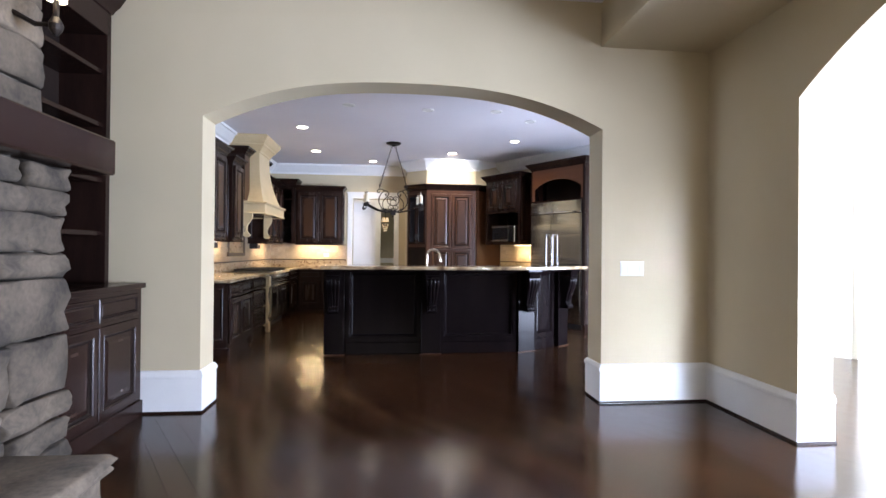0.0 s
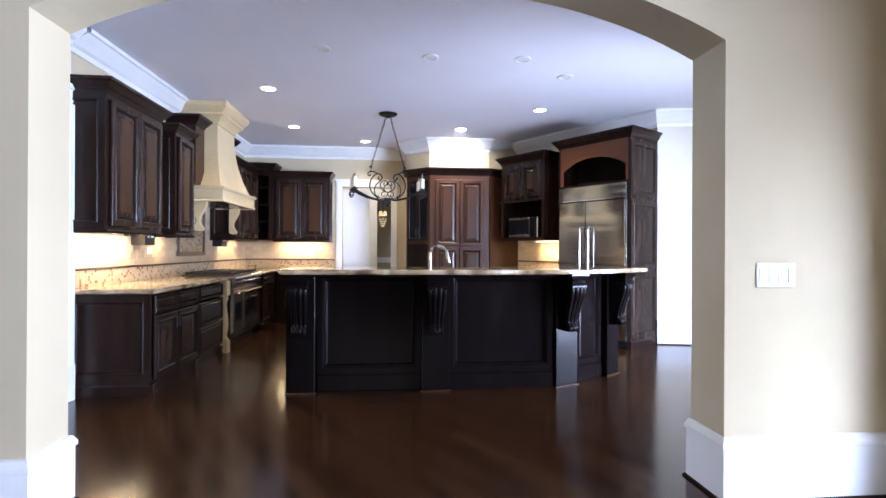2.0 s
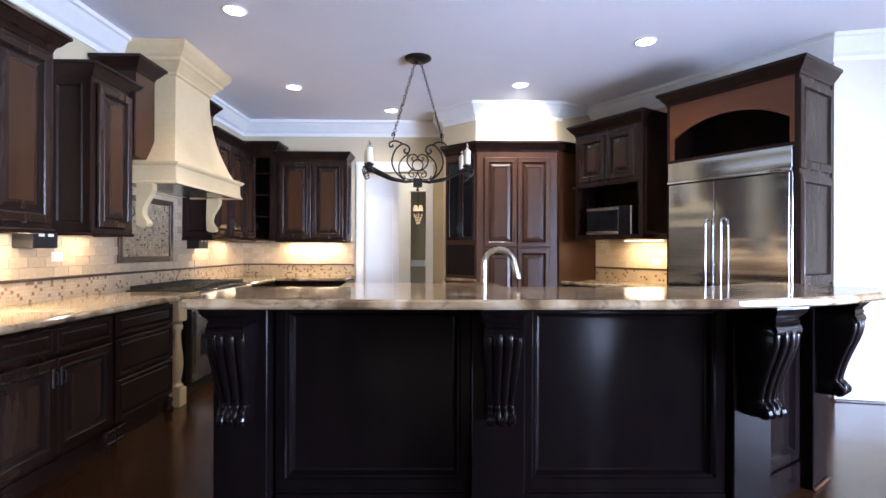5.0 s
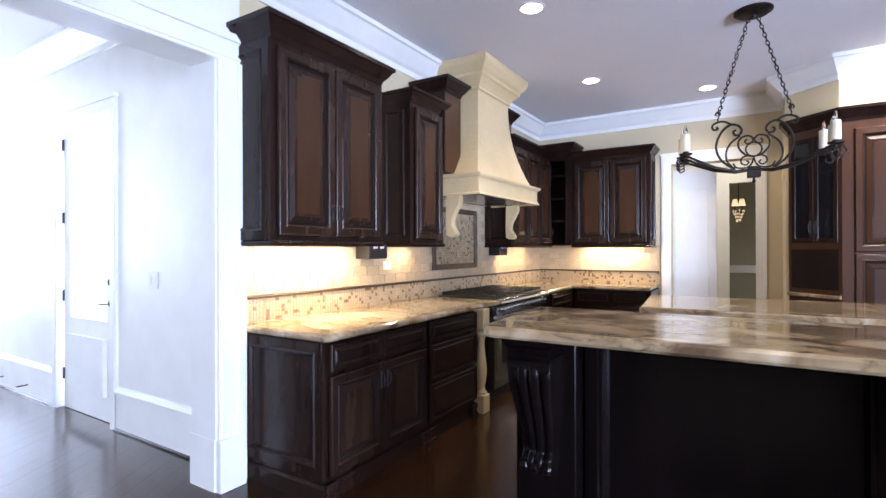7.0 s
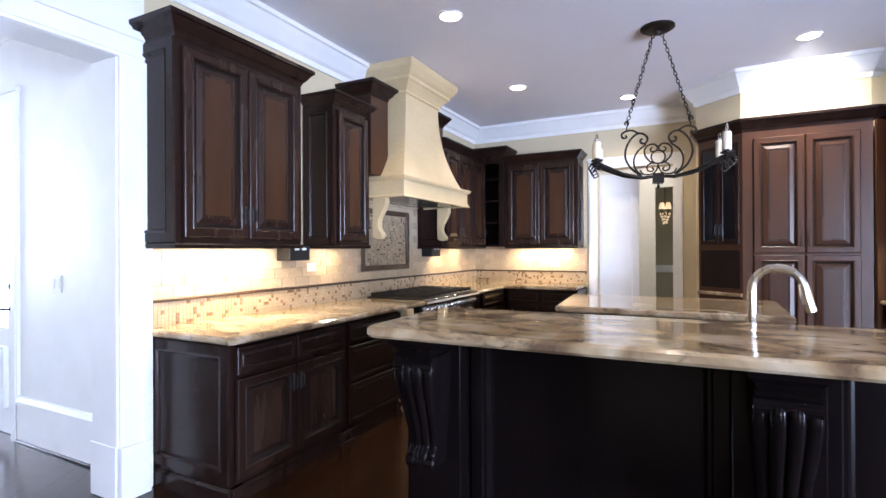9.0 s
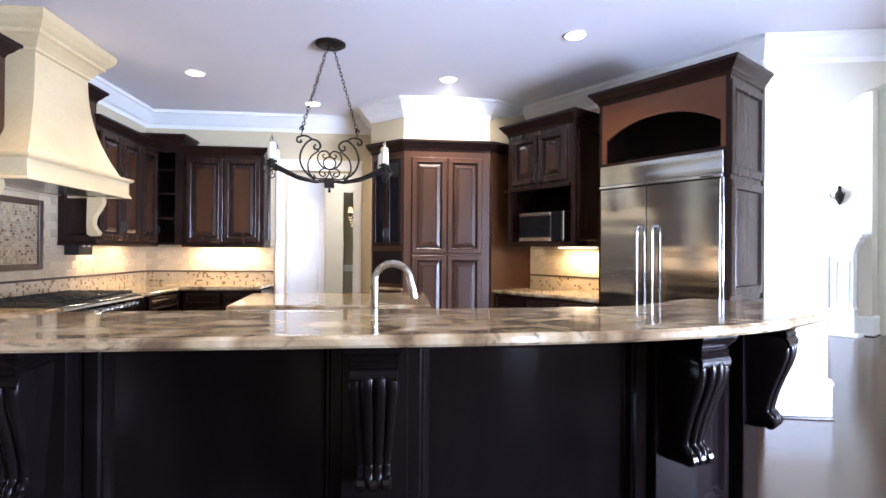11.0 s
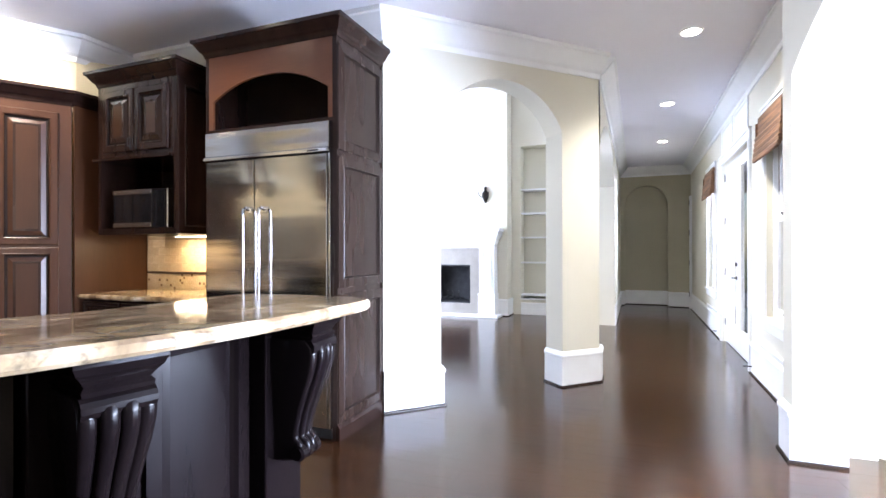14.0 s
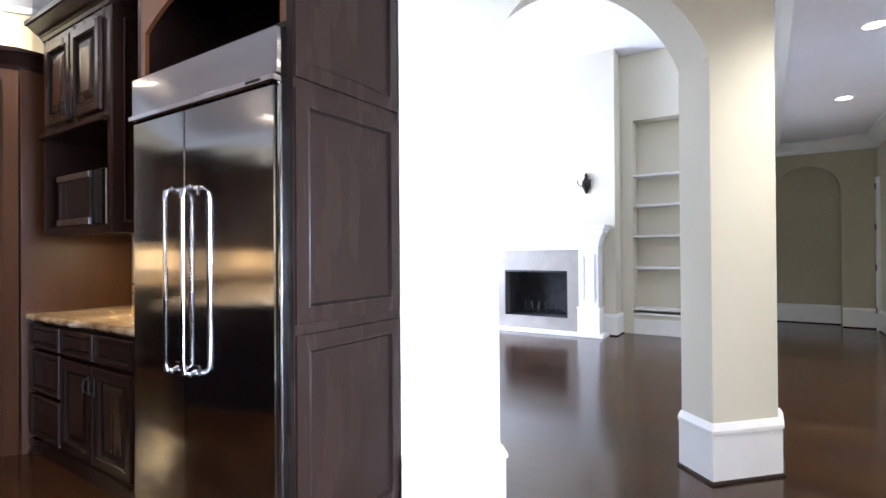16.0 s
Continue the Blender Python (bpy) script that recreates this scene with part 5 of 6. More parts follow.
def build_entry():
    M = pose(-4.69, 6.39, 0)
    t = thing("entry_door", "closed white exterior door with glazed top and black hinges", "door", M)
    w, h = 0.90, 2.43
    part("slab", boxes((0, w, 0, 0.045, 0.005, 0.20), (0, 0.13, 0, 0.045, 0.2, h), (w - 0.13, w, 0, 0.045, 0.2, h), (0.13, w - 0.13, 0, 0.045, 0.66, 0.80), (0.13, w - 0.13, 0, 0.045, h - 0.14, h)), WHITEDOOR, t)
    part("lower_panel", relief(w - 0.26, 0.46, [(0, 0), (0.012, -0.012), (0.03, -0.012), (0.05, -0.002)], -0.03, x=0.13, y=0, z=0.2), WHITEDOOR, t)
    part("glass_pane", boxes((0.13, w - 0.13, 0.018, 0.024, 0.80, h - 0.14)), GLASS, t)
    for z in (0.30, 0.98, 1.66, 2.30):
        hinge(t, 0.0, 0.0, z)
    lever(t, w - 0.07, 0, 0.95, -1)
    casing("trim", 0.96, 2.46, pose(-4.72, 6.36, 0))


build_entry()


def window(m, w, z0, z1, label):
    """A double-hung window in an opening of w, its room face at y = 0, glass behind."""
    t = thing("window", label, "window", m, "hall windows")
    h = z1 - z0
    part("frame", boxes((0, 0.035, 0.05, 0.14, z0, z1), (w - 0.035, w, 0.05, 0.14, z0, z1), (0.035, w - 0.035, 0.05, 0.14, z0, z0 + 0.04), (0.035, w - 0.035, 0.05, 0.14, z1 - 0.04, z1), bevel=0.003), TRIM, t)
    mid = z0 + h * 0.49
    for y, a, b in ((0.065, z0 + 0.04, mid + 0.02), (0.10, mid - 0.02, z1 - 0.04)):
        s = part("sash", boxes((0.035, 0.08, y, y + 0.03, a, b), (w - 0.08, w - 0.035, y, y + 0.03, a, b), (0.08, w - 0.08, y, y + 0.03, a, a + 0.045), (0.08, w - 0.08, y, y + 0.03, b - 0.045, b), bevel=0.002), TRIM, t)
        g = part("glass_pane", boxes((0.08, w - 0.08, y + 0.012, y + 0.017, a + 0.045, b - 0.045)), GLASS, s)
        g.visible_shadow = False
    part("sash_lock", tube(bmesh.new(), [(w / 2 - 0.03, 0.05, mid + 0.03), (w / 2, 0.035, mid + 0.045), (w / 2 + 0.04, 0.05, mid + 0.03)], 0.007, 6), BLACK, t)
    part("sash_lift", boxes((w / 2 - 0.03, w / 2 + 0.03, 0.045, 0.06, z0 + 0.05, z0 + 0.065), bevel=0.002), BLACK, t)
    part("sill", boxes((-0.10, w + 0.10, -0.05, 0.05, z0 - 0.03, z0 - 0.001), (-0.085, w + 0.085, -0.026, 0, z0 - 0.12, z0 - 0.03), bevel=0.004), TRIM, t)
    part("casing", boxes((-0.09, 0, -0.022, 0, z0, z1), (w, w + 0.09, -0.022, 0, z0, z1), (-0.09, w + 0.09, -0.022, 0, z1, z1 + 0.09), (-0.11, w + 0.11, -0.034, 0, z1 + 0.09, z1 + 0.12), bevel=0.002), TRIM, t)
    part("wall_panel", boxes((-0.085, w + 0.085, -0.02, 0, 0.36, 0.38), (-0.085, w + 0.085, -0.016, 0, 0.335, 0.36)), TRIM, t)
    # bamboo shade, half drawn, its folds stacked
    b = thing("roman_shade", "half-raised woven bamboo roman shade with stacked folds, in the window", "window shade", m, "bamboo shades")
    part("headrail", boxes((-0.09, w + 0.09, -0.045, -0.024, z1 - 0.02, z1 + 0.03), bevel=0.003), BAMBOO, b)
    part("flat_panel", boxes((-0.09, w + 0.09, -0.052, -0.0455, z1 - 0.16, z1 + 0.03), bevel=0.002), BAMBOO, b)
    for i in range(5):
        z = z1 - 0.13 - i * 0.048
        d = 0.048 + 0.005 * i
        fold = sweep(bmesh.new(), [(0, 0), (0.016, -0.012), (0.030, -0.036), (0.026, -0.062), (0.010, -0.070), (0.002, -0.058)], [(-0.095, -d), (w + 0.095, -d)], z=z)
        part("fold", fold, BAMBOO, b)
    for x in (-0.094, w + 0.086):
        part("side_flap", boxes((x, x + 0.008, -0.07, -0.03, z1 - 0.36, z1 - 0.02)), BAMBOO, b)
    part("pull_cord", tube(bmesh.new(), [(w - 0.02, -0.06, z1 - 0.3), (w - 0.02, -0.06, z1 - 0.75)], 0.003, 5), BAMBOO, b)
    return t


def hallside(v, u=1.9):
    """The pose of a thing on the hall's east wall, face to the hall; its x runs back along v."""
    p = uv(u, v)
    return pose(p.x, p.y, 0, 0, 0, PHI + 180)


window(hallside(W1[1]), W1[1] - W1[0], 0.66, 2.50, "white double-hung window beside the french doors, garden light outside")
window(hallside(W2[1]), W2[1] - W2[0], 0.66, 2.50, "white double-hung window at the far end of the hall")


def build_french():
    m = hallside(D1[1])
    W = D1[1] - D1[0]
    t = thing("french_door", "pair of closed white french doors with full-length glass and black hardware", "door", m)
    lw = (W - 0.04) / 2
    for i in range(2):
        x = 0.02 + i * lw
        d = part("door_leaf", boxes((x, x + 0.15, 0.04, 0.085, 0.01, 2.44), (x + lw - 0.152, x + lw - 0.002, 0.04, 0.085, 0.01, 2.44), (x + 0.15, x + lw - 0.152, 0.04, 0.085, 0.01, 0.30), (x + 0.15, x + lw - 0.152, 0.04, 0.085, 2.30, 2.44), bevel=0.003), WHITEDOOR, t)
        g = part("glass_pane", boxes((x + 0.15, x + lw - 0.152, 0.06, 0.066, 0.30, 2.30)), GLASS, d)
        g.visible_shadow = False
        if i == 0:
            lever(d, x + lw - 0.07, 0.04, 0.93, -1)
        for z in (0.28, 0.98, 1.68, 2.28):
            hinge(d, x + (0.0 if i == 0 else lw), 0.038, z)
    casing("trim", W, 2.46, m)
    bm = bmesh.new()
    for i in range(2):
        relief(W / 2 - 0.08, 0.34, [(0, 0), (0.0, 0.014), (0.03, 0.014), (0.045, 0.004)], 0, bm=bm, x=0.04 + i * W / 2, y=-0.002, z=2.60)
    solid("trim", bm, TRIM, m=m)


build_french()

# dim end-of-hall doorway casing with black hinges
p = uv(1.93, 16.45)
t = thing("side_door", "white door edge and casing with black hinges at the end of the hall", "door", pose(p.x, p.y, 0, 0, 0, PHI + 90 + 180))
part("casing", boxes((-0.02, 0.12, -0.10, 0.0, 0, 2.45), bevel=0.004), TRIM, t)
for z in (0.32, 1.0, 1.65, 2.3):
    part("hinge", boxes((-0.03, -0.018, -0.08, -0.03, z - 0.05, z + 0.05)), BLACK, t)

# door stops
for v in (10.25, 12.6):
    p = uv(1.91, v)
    t = thing("door_stop", "black spring door stop on the baseboard", "door stop", pose(p.x, p.y, 0.10, 0, 0, PHI + 180), "door stops")
    part("rod", tube(bmesh.new(), [(0, -0.03, 0), (0, -0.11, 0.0)], 0.006, 8), BLACK, t)
for x in (-5.3, -5.9):
    t = thing("door_stop", "black spring door stop on the baseboard", "door stop", pose(x, 6.34, 0.12), "door stops")
    part("rod", tube(bmesh.new(), [(0, -0.01, 0), (0, -0.10, 0.0)], 0.006, 8), BLACK, t)


def plate(m, w=0.12, h=0.12, n=2, label="white wall switch plate with rocker switches", name="switch_plate"):
    t = thing(name, label, "switch plate" if name == "switch_plate" else "outlet", m)
    part("cover", boxes((0, w, -0.008, 0, 0, h), bevel=0.003), PLASTIC, t)
    for i in range(n):
        c = (i + 0.5) * w / n
        part("rocker" if name == "switch_plate" else "socket", boxes((c - 0.016, c + 0.016, -0.013, -0.008, h * 0.22, h * 0.78), bevel=0.002), PLASTIC, t)


plate(pose(2.40, 4.268, 1.085), 0.21, 0.125, 4)
plate(pose(-3.22, 6.358, 1.10), 0.12, 0.12, 2)
plate(pose(-2.188, 7.72, 1.20, 0, 0, 90), 0.115, 0.075, 2, "white duplex outlet on the tiled backsplash", "outlet")
plate(pose(-1.05, 11.318, 1.14), 0.115, 0.075, 2, "white duplex outlet on the tiled backsplash", "outlet")
q = FP(1.75, 0.625)
plate(pose(q.x, q.y, 1.13, 0, 0, PHI - 90), 0.115, 0.075, 2, "white duplex outlet on the tiled backsplash", "outlet")
def outlet_box(m):
    t = thing("outlet_box", "small black under-cabinet outlet box with two white sockets", "outlet", m, "under-cabinet outlet boxes")
    part("box", boxes((0, 0.22, -0.06, 0.08, 0, 0.115), bevel=0.004), BLACK, t)
    for x in (0.05, 0.13):
        part("socket", boxes((x, x + 0.045, -0.064, -0.06, 0.08, 0.10)), PLASTIC, t)
    return t


copy_thing(outlet_box(pose(-2.10, 7.38, 1.30, 0, 0, 90)), pose(-2.10, 9.68, 1.30, 0, 0, 90))
t = thing("floor_vent", "dark slotted metal floor register in the vestibule floor", "vent", pose(-5.72, 6.02, 0.001))
part("frame", boxes((0, 0.32, 0, 0.02, 0, 0.005), (0, 0.32, 0.10, 0.12, 0, 0.005), (0, 0.02, 0.02, 0.10, 0, 0.005), (0.30, 0.32, 0.02, 0.10, 0, 0.005)), BLACK, t)
for i in range(9):
    part("slat", boxes((0.035 + i * 0.03, 0.048 + i * 0.03, 0.021, 0.099, 0, 0.004)), BLACK, t)


# passage doorway at the north wall
casing("trim", 0.91, 2.44, pose(-0.43, 11.33, 0), 0.11)
t = thing("passage_door", "white panelled door standing open in the passage", "door", pose(-0.52, 11.62, 0, 0, 0, 5))
part("slab", boxes((0, 0.58, 0, 0.045, 0.01, 2.4), bevel=0.003), WHITEDOOR, t)
part("panel", relief(0.40, 1.9, [(0, 0), (0.01, 0.006), (0.03, 0.006)], 0, x=0.09, y=0, z=0.25), WHITEDOOR, t)
t = thing("crystal_sconce", "small glowing crystal chandelier in the room beyond the passage", "chandelier", pose(0.24, 14.5, 2.15))
crystal_rng = random.Random(3)
for k in range(4):
    a = math.pi / 4 + k * math.pi / 2
    cx, cy = 0.075 * math.cos(a), 0.075 * math.sin(a)
    arm = part("arm", tube(bmesh.new(), [(0, 0, -0.12), (cx * 0.6, cy * 0.6, -0.16), (cx, cy, -0.10), (cx, cy, -0.03)], 0.005, 6), IRON, t)
    part("shade", lathe(bmesh.new(), [(0.052, -0.03), (0.030, 0.075)], 14, cx, cy, cap=False), CRYSTAL, arm, "small glowing cream shade")
for i in range(4):
    bm = bmesh.new()
    for k in range(9 - i):
        a = 2 * math.pi * k / (9 - i) + i
        rr = 0.085 - 0.018 * i
        z = -0.12 - 0.055 * i + crystal_rng.uniform(-0.012, 0.012)
        lathe(bm, [(0.002, z - 0.022), (0.009, z), (0.002, z + 0.014)], 6, rr * math.cos(a), rr * math.sin(a))
    part("crystal_ring", bm, CRYSTAL, t)
part("rod", tube(bmesh.new(), [(0, 0, 0.07), (0, 0, 1.2)], 0.006, 6), IRON, t)

# garden outside the hall windows
garden_rng = random.Random(8)
vs, fs = [], []
for i in range(5200):
    v0, zz = garden_rng.uniform(9.9, 21), garden_rng.random() ** 0.8 * (2.3 + 0.5 * math.sin(i * 0.01))
    c = uv(-3.6 - garden_rng.random() * 1.6, v0, zz - 0.25)
    s = garden_rng.uniform(0.05, 0.13)
    a = Vector((garden_rng.gauss(0, 1), garden_rng.gauss(0, 1), garden_rng.gauss(0, 1))).normalized()
    b = a.orthogonal().normalized()
    k = len(vs)
    vs += [c - a * s, c + b * s * 0.45, c + a * s, c - b * s * 0.45]
    fs.append((k, k + 1, k + 2, k + 3))
me = bpy.data.meshes.new("hedge")
me.from_pydata([tuple(p) for p in vs], [], fs)
me.materials.append(GREEN)
tagged(new("hedge", me), "loose green garden hedge outside the hall windows", "hedge", kind="stuff")


# ---- family room ----


def fam(u, v):
    p = uv(u, v)
    return pose(p.x, p.y, 0, 0, 0, PHI - 90)


def build_fireplace():
    # x runs from high u to low u, face towards the kitchen
    t = thing("fireplace", "white painted fireplace mantel with stone surround and black firebox", "fireplace", fam(7.60, 13.55))
    w, a, c = 2.06, 0.30, 0.49
    part("mantel_shelf", sweep(bmesh.new(), [(-0.2, 0.0), (0.0, 0.0), (0.012, 0.015), (0.020, 0.06), (0.050, 0.13), (0.085, 0.17), (0.095, 0.20), (0.095, 0.235), (0.125, 0.25), (0.135, 0.27), (0.135, 0.31), (-0.2, 0.31)], [(0.0, 0.24), (0, 0), (w, 0), (w, 0.24)], z=1.38), TRIM, t)
    part("frieze", boxes((0, w, 0.0, 0.24, 1.325, 1.38), bevel=0.003), TRIM, t)
    for x in (0.0, w - a):
        part("leg", boxes((x, x + a, 0, 0.24, 0.0, 1.325), bevel=0.003), TRIM, t)
        part("leg_panel", relief(a - 0.11, 0.74, [(0, 0), (0.0, 0.014), (0.022, 0.014), (0.032, 0.003)], 0, x=x + 0.055, y=-0.001, z=0.52), TRIM, t)
        part("plinth", boxes((x - 0.018, x + a + 0.018, -0.02, 0.24, 0.0, 0.42), (x - 0.026, x + a + 0.026, -0.028, 0.24, 0.42, 0.445), bevel=0.003), TRIM, t)
    for bx in ((a, c, 0.03, 0.24, 0.05, 1.325), (w - c, w - a, 0.03, 0.24, 0.05, 1.325), (c, w - c, 0.03, 0.24, 0.995, 1.325), (c, w - c, 0.03, 0.24, 0.05, 0.25)):
        part("surround", boxes(bx, bevel=0.002), SURROUND, t, "grey-beige stone surround")
    part("firebox", boxes((c - 0.03, w - c + 0.03, 0.60, 0.63, 0.22, 1.03), (c - 0.03, c, 0.06, 0.60, 0.22, 1.03), (w - c, w - c + 0.03, 0.06, 0.60, 0.22, 1.03), (c, w - c, 0.05, 0.60, 0.22, 0.252), (c, w - c, 0.26, 0.60, 0.993, 1.02)), FIREBRICK, t)
    part("firebox_frame", boxes((c, c + 0.02, 0.035, 0.06, 0.252, 0.993), (w - c - 0.02, w - c, 0.035, 0.06, 0.252, 0.993), (c + 0.02, w - c - 0.02, 0.035, 0.06, 0.965, 0.993)), BLACK, t)
    for i in range(5):
        x = w / 2 - 0.24 + i * 0.12
        part("grate_bar", tube(bmesh.new(), [(x, 0.50, 0.32), (x, 0.24, 0.32), (x, 0.21, 0.36), (x, 0.20, 0.47)], 0.014, 8), BLACK, t)
    part("grate_rail", tube(bmesh.new(), [(w / 2 - 0.30, 0.36, 0.30), (w / 2 + 0.30, 0.36, 0.30)], 0.012, 8), BLACK, t)
    part("hearth", boxes((-0.10, w + 0.10, -0.12, 0.24, 0.0, 0.05), bevel=0.004), TRIM, t)

build_fireplace()
cross_wall("wall_chimney_breast", 5.35, 7.8, 14.16, 0.36, HIGH, PALE, [(5.95, 7.2, 0, 1.05, 0, 0)])
baseboard([uv(5.52, 13.8)[:2], uv(5.35, 13.8)[:2], uv(5.35, 14.2)[:2]])
p = uv(5.78, 13.78)
t = thing("wall_sconce", "dark iron wall sconce beside the mantel", "sconce", pose(p.x, p.y, 2.36, 0, 0, PHI - 90))
part("back_plate", lathe(bmesh.new(), [(0.01, -0.16), (0.03, -0.12), (0.07, -0.03), (0.06, 0.04), (0.02, 0.10), (0.03, 0.14), (0.008, 0.17)], 14), IRON, t)
for s in (-1, 1):
    part("arm", tube(bmesh.new(), [(0, -0.03, -0.02), (0.06 * s, -0.10, -0.05), (0.10 * s, -0.12, 0.0), (0.10 * s, -0.12, 0.05)], 0.008, 6), IRON, t)
t = thing("built_in_shelves", "white built-in bookcase with four empty shelves in the family room wall", "bookcase", fam(5.17, 14.2))
for z in (0.39, 1.03, 1.53, 2.01, 2.48):
    part("shelf", boxes((0.0, 1.41, 0.0, 0.30, z - 0.015, z + 0.015)), TRIM, t)
part("back", boxes((-0.02, 1.43, 0.31, 0.33, 0.3, 3.6)), PALE, t)
part("base", boxes((0, 1.41, -0.02, 0.0, 0.0, 0.12), (0, 1.41, -0.012, 0.0, 0.12, 0.2), (0, 1.41, -0.03, 0.0, 0.2, 0.24), (0, 1.41, -0.05, 0.0, 0.3, 0.33), bevel=0.003), TRIM, t)

# ---- living room: hutch, stone chimney, beam ----
def build_hutch():
    m = pose(-1.47, 3.10, 0, 0, 0, 90)
    t = thing("hutch", "dark stained built-in hutch with open shelves beside the stone chimney", "hutch", m)
    w = 1.14
    part("base_body", boxes((0, w, 0.0, 0.60, 0.0, 0.98)), CABINET, t)
    part("top", boxes((0, w + 0.015, -0.03, 0.60, 0.98, 1.02), bevel=0.006), CABINET, t)
    for i in range(2):
        front("drawer", t, 0.04 + i * 0.52, 0.78, 0.52, 0.17, DRAWER)
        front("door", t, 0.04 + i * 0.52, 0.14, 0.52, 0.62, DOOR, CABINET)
    part("base_moulding", boxes((0, w, -0.02, 0, 0, 0.12), bevel=0.004), CABINET, t)
    part("side", boxes((w - 0.05, w, 0.24, 0.60, 1.02, 3.1)), CABINET, t)
    part("side", boxes((0, 0.03, 0.24, 0.60, 1.02, 3.1)), CABINET, t)
    part("back", boxes((0.03, w - 0.05, 0.58, 0.60, 1.02, 3.1)), INSIDE, t)
    for z in (1.38, 1.78, 2.2, 2.6):
        part("shelf", boxes((0.03, w - 0.05, 0.27, 0.58, z, z + 0.03)), CABINET, t)
    part("header", boxes((0.0, w, 0.24, 0.58, 2.9, 3.1)), CABINET, t)
    part("crown_moulding", sweep(bmesh.new(), [(o * 1.5, u * 1.5) for o, u in CABCROWN], [(0, 0.24), (w, 0.24), (w, 0.60)], z=3.08), CABINET, t)


build_hutch()
# chimney of laid stone
t = thing("stone_chimney", "rough limestone chimney of large irregular blocks with a raised hearth", "fireplace")
part("core", boxes((-2.08, -1.47, 0.0, 3.22, 0.0, 1.74), (-2.08, -1.60, 0.0, 3.22, 1.74, 3.42)), MORTAR, t)
part("hearth_core", boxes((-1.47, -0.88, 0.2, 2.55, 0.0, 0.27)), MORTAR, t)
rng = random.Random(4)


def stone(x0, x1, y0, y1, z0, z1, r=0.018):
    bm = bmesh.new()
    box(bm, x0, x1, y0, y1, z0, z1)
    bmesh.ops.subdivide_edges(bm, edges=bm.edges[:], cuts=2, use_grid_fill=True)
    for v in bm.verts:
        v.co += Vector((rng.uniform(-r, r), rng.uniform(-r, r) * 0.6, rng.uniform(-r, r) * 0.6))
    bmesh.ops.bevel(bm, geom=[e for e in bm.edges if len(e.link_faces) == 2 and e.calc_face_angle(0) > 0.9], offset=0.012, segments=1, affect="EDGES")
    for f in bm.faces:
        f.smooth = True
    part("stone", bm, STONE, t)


z = 0.0
while z < 1.72:
    h = min(rng.choice((0.14, 0.2, 0.26, 0.32)), 1.735 - z)
    y = 3.24
    while y > 0.3:
        l = rng.uniform(0.25, 0.6)
        stone(-1.52, -1.39 + rng.uniform(-0.015, 0.02), max(0.1, y - l + 0.014), y - 0.0, z + 0.007, z + h - 0.007)
        y -= l
    z += h
z = 1.97
while z < 3.35:
    h = rng.choice((0.16, 0.22, 0.28))
    y = 3.24
    while y > 0.6:
        l = rng.uniform(0.25, 0.55)
        stone(-1.64, -1.54 + rng.uniform(-0.015, 0.02), y - l + 0.014, y, z + 0.007, min(3.41, z + h - 0.007))
        y -= l
    z += h
y = 2.62
while y > 0.3:
    l = rng.uniform(0.45, 0.8)
    stone(-1.44, -0.80, y - l + 0.01, y, 0.27, 0.345, 0.010)
    stone(-0.90, -0.85, y - l + 0.01, y, 0.01, 0.26, 0.012)
    y -= l
t = thing("mantel_beam", "rough dark timber mantel beam across the stone chimney", "mantel")
part("beam", boxes((-1.53, -1.28, 0.1, 3.51, 1.74, 1.96), bevel=0.012), CABINET, t)
t = thing("wall_sconce", "iron candle wall sconce with glowing parchment shade on the stone chimney", "sconce", pose(-1.32, 3.0, 2.70))
part("shade", lathe(bmesh.new(), [(0.048, -0.11), (0.048, 0.14)], 20, cap=False), SHADE, t)
part("bracket", tube(bmesh.new(), [(-0.21, 0, -0.18), (-0.10, 0, -0.24), (-0.03, 0, -0.24), (0.0, 0, -0.19), (0.0, 0, -0.11)], 0.014, 8), IRON, t)
part("finial", lathe(bmesh.new(), [(0.01, -0.30), (0.03, -0.27), (0.035, -0.24), (0.015, -0.2)], 12), IRON, t)
lamp("sconce_lamp", "POINT", 12, pose(-1.32, 3.0, 2.72), 0.03, colour=WARM)


# ---- backsplash tiles ----
def tile_mesh(name, w, h, d=0.008, b=0.002, material=TILE):
    bm = bmesh.new()
    a = [bm.verts.new((x, 0, z)) for x, z in ((0, 0), (w, 0), (w, h), (0, h))]
    c = [bm.verts.new((x, -d + b, z)) for x, z in ((0, 0), (w, 0), (w, h), (0, h))]
    e = [bm.verts.new((x, -d, z)) for x, z in ((b, b), (w - b, b), (w - b, h - b), (b, h - b))]
    for p, q in ((a, c), (c, e)):
        for i in range(4):
            j = (i + 1) % 4
            bm.faces.new((p[i], p[j], q[j], q[i]))
    bm.faces.new(e)
    bmesh.ops.recalc_face_normals(bm, faces=bm.faces)
    me = bpy.data.meshes.new(name)
    bm.to_mesh(me)
    bm.free()
    me.materials.append(material)
    return me


TW, TH, G = 0.152, 0.076, 0.003
TILES = {}
tile_rng = random.Random(11)


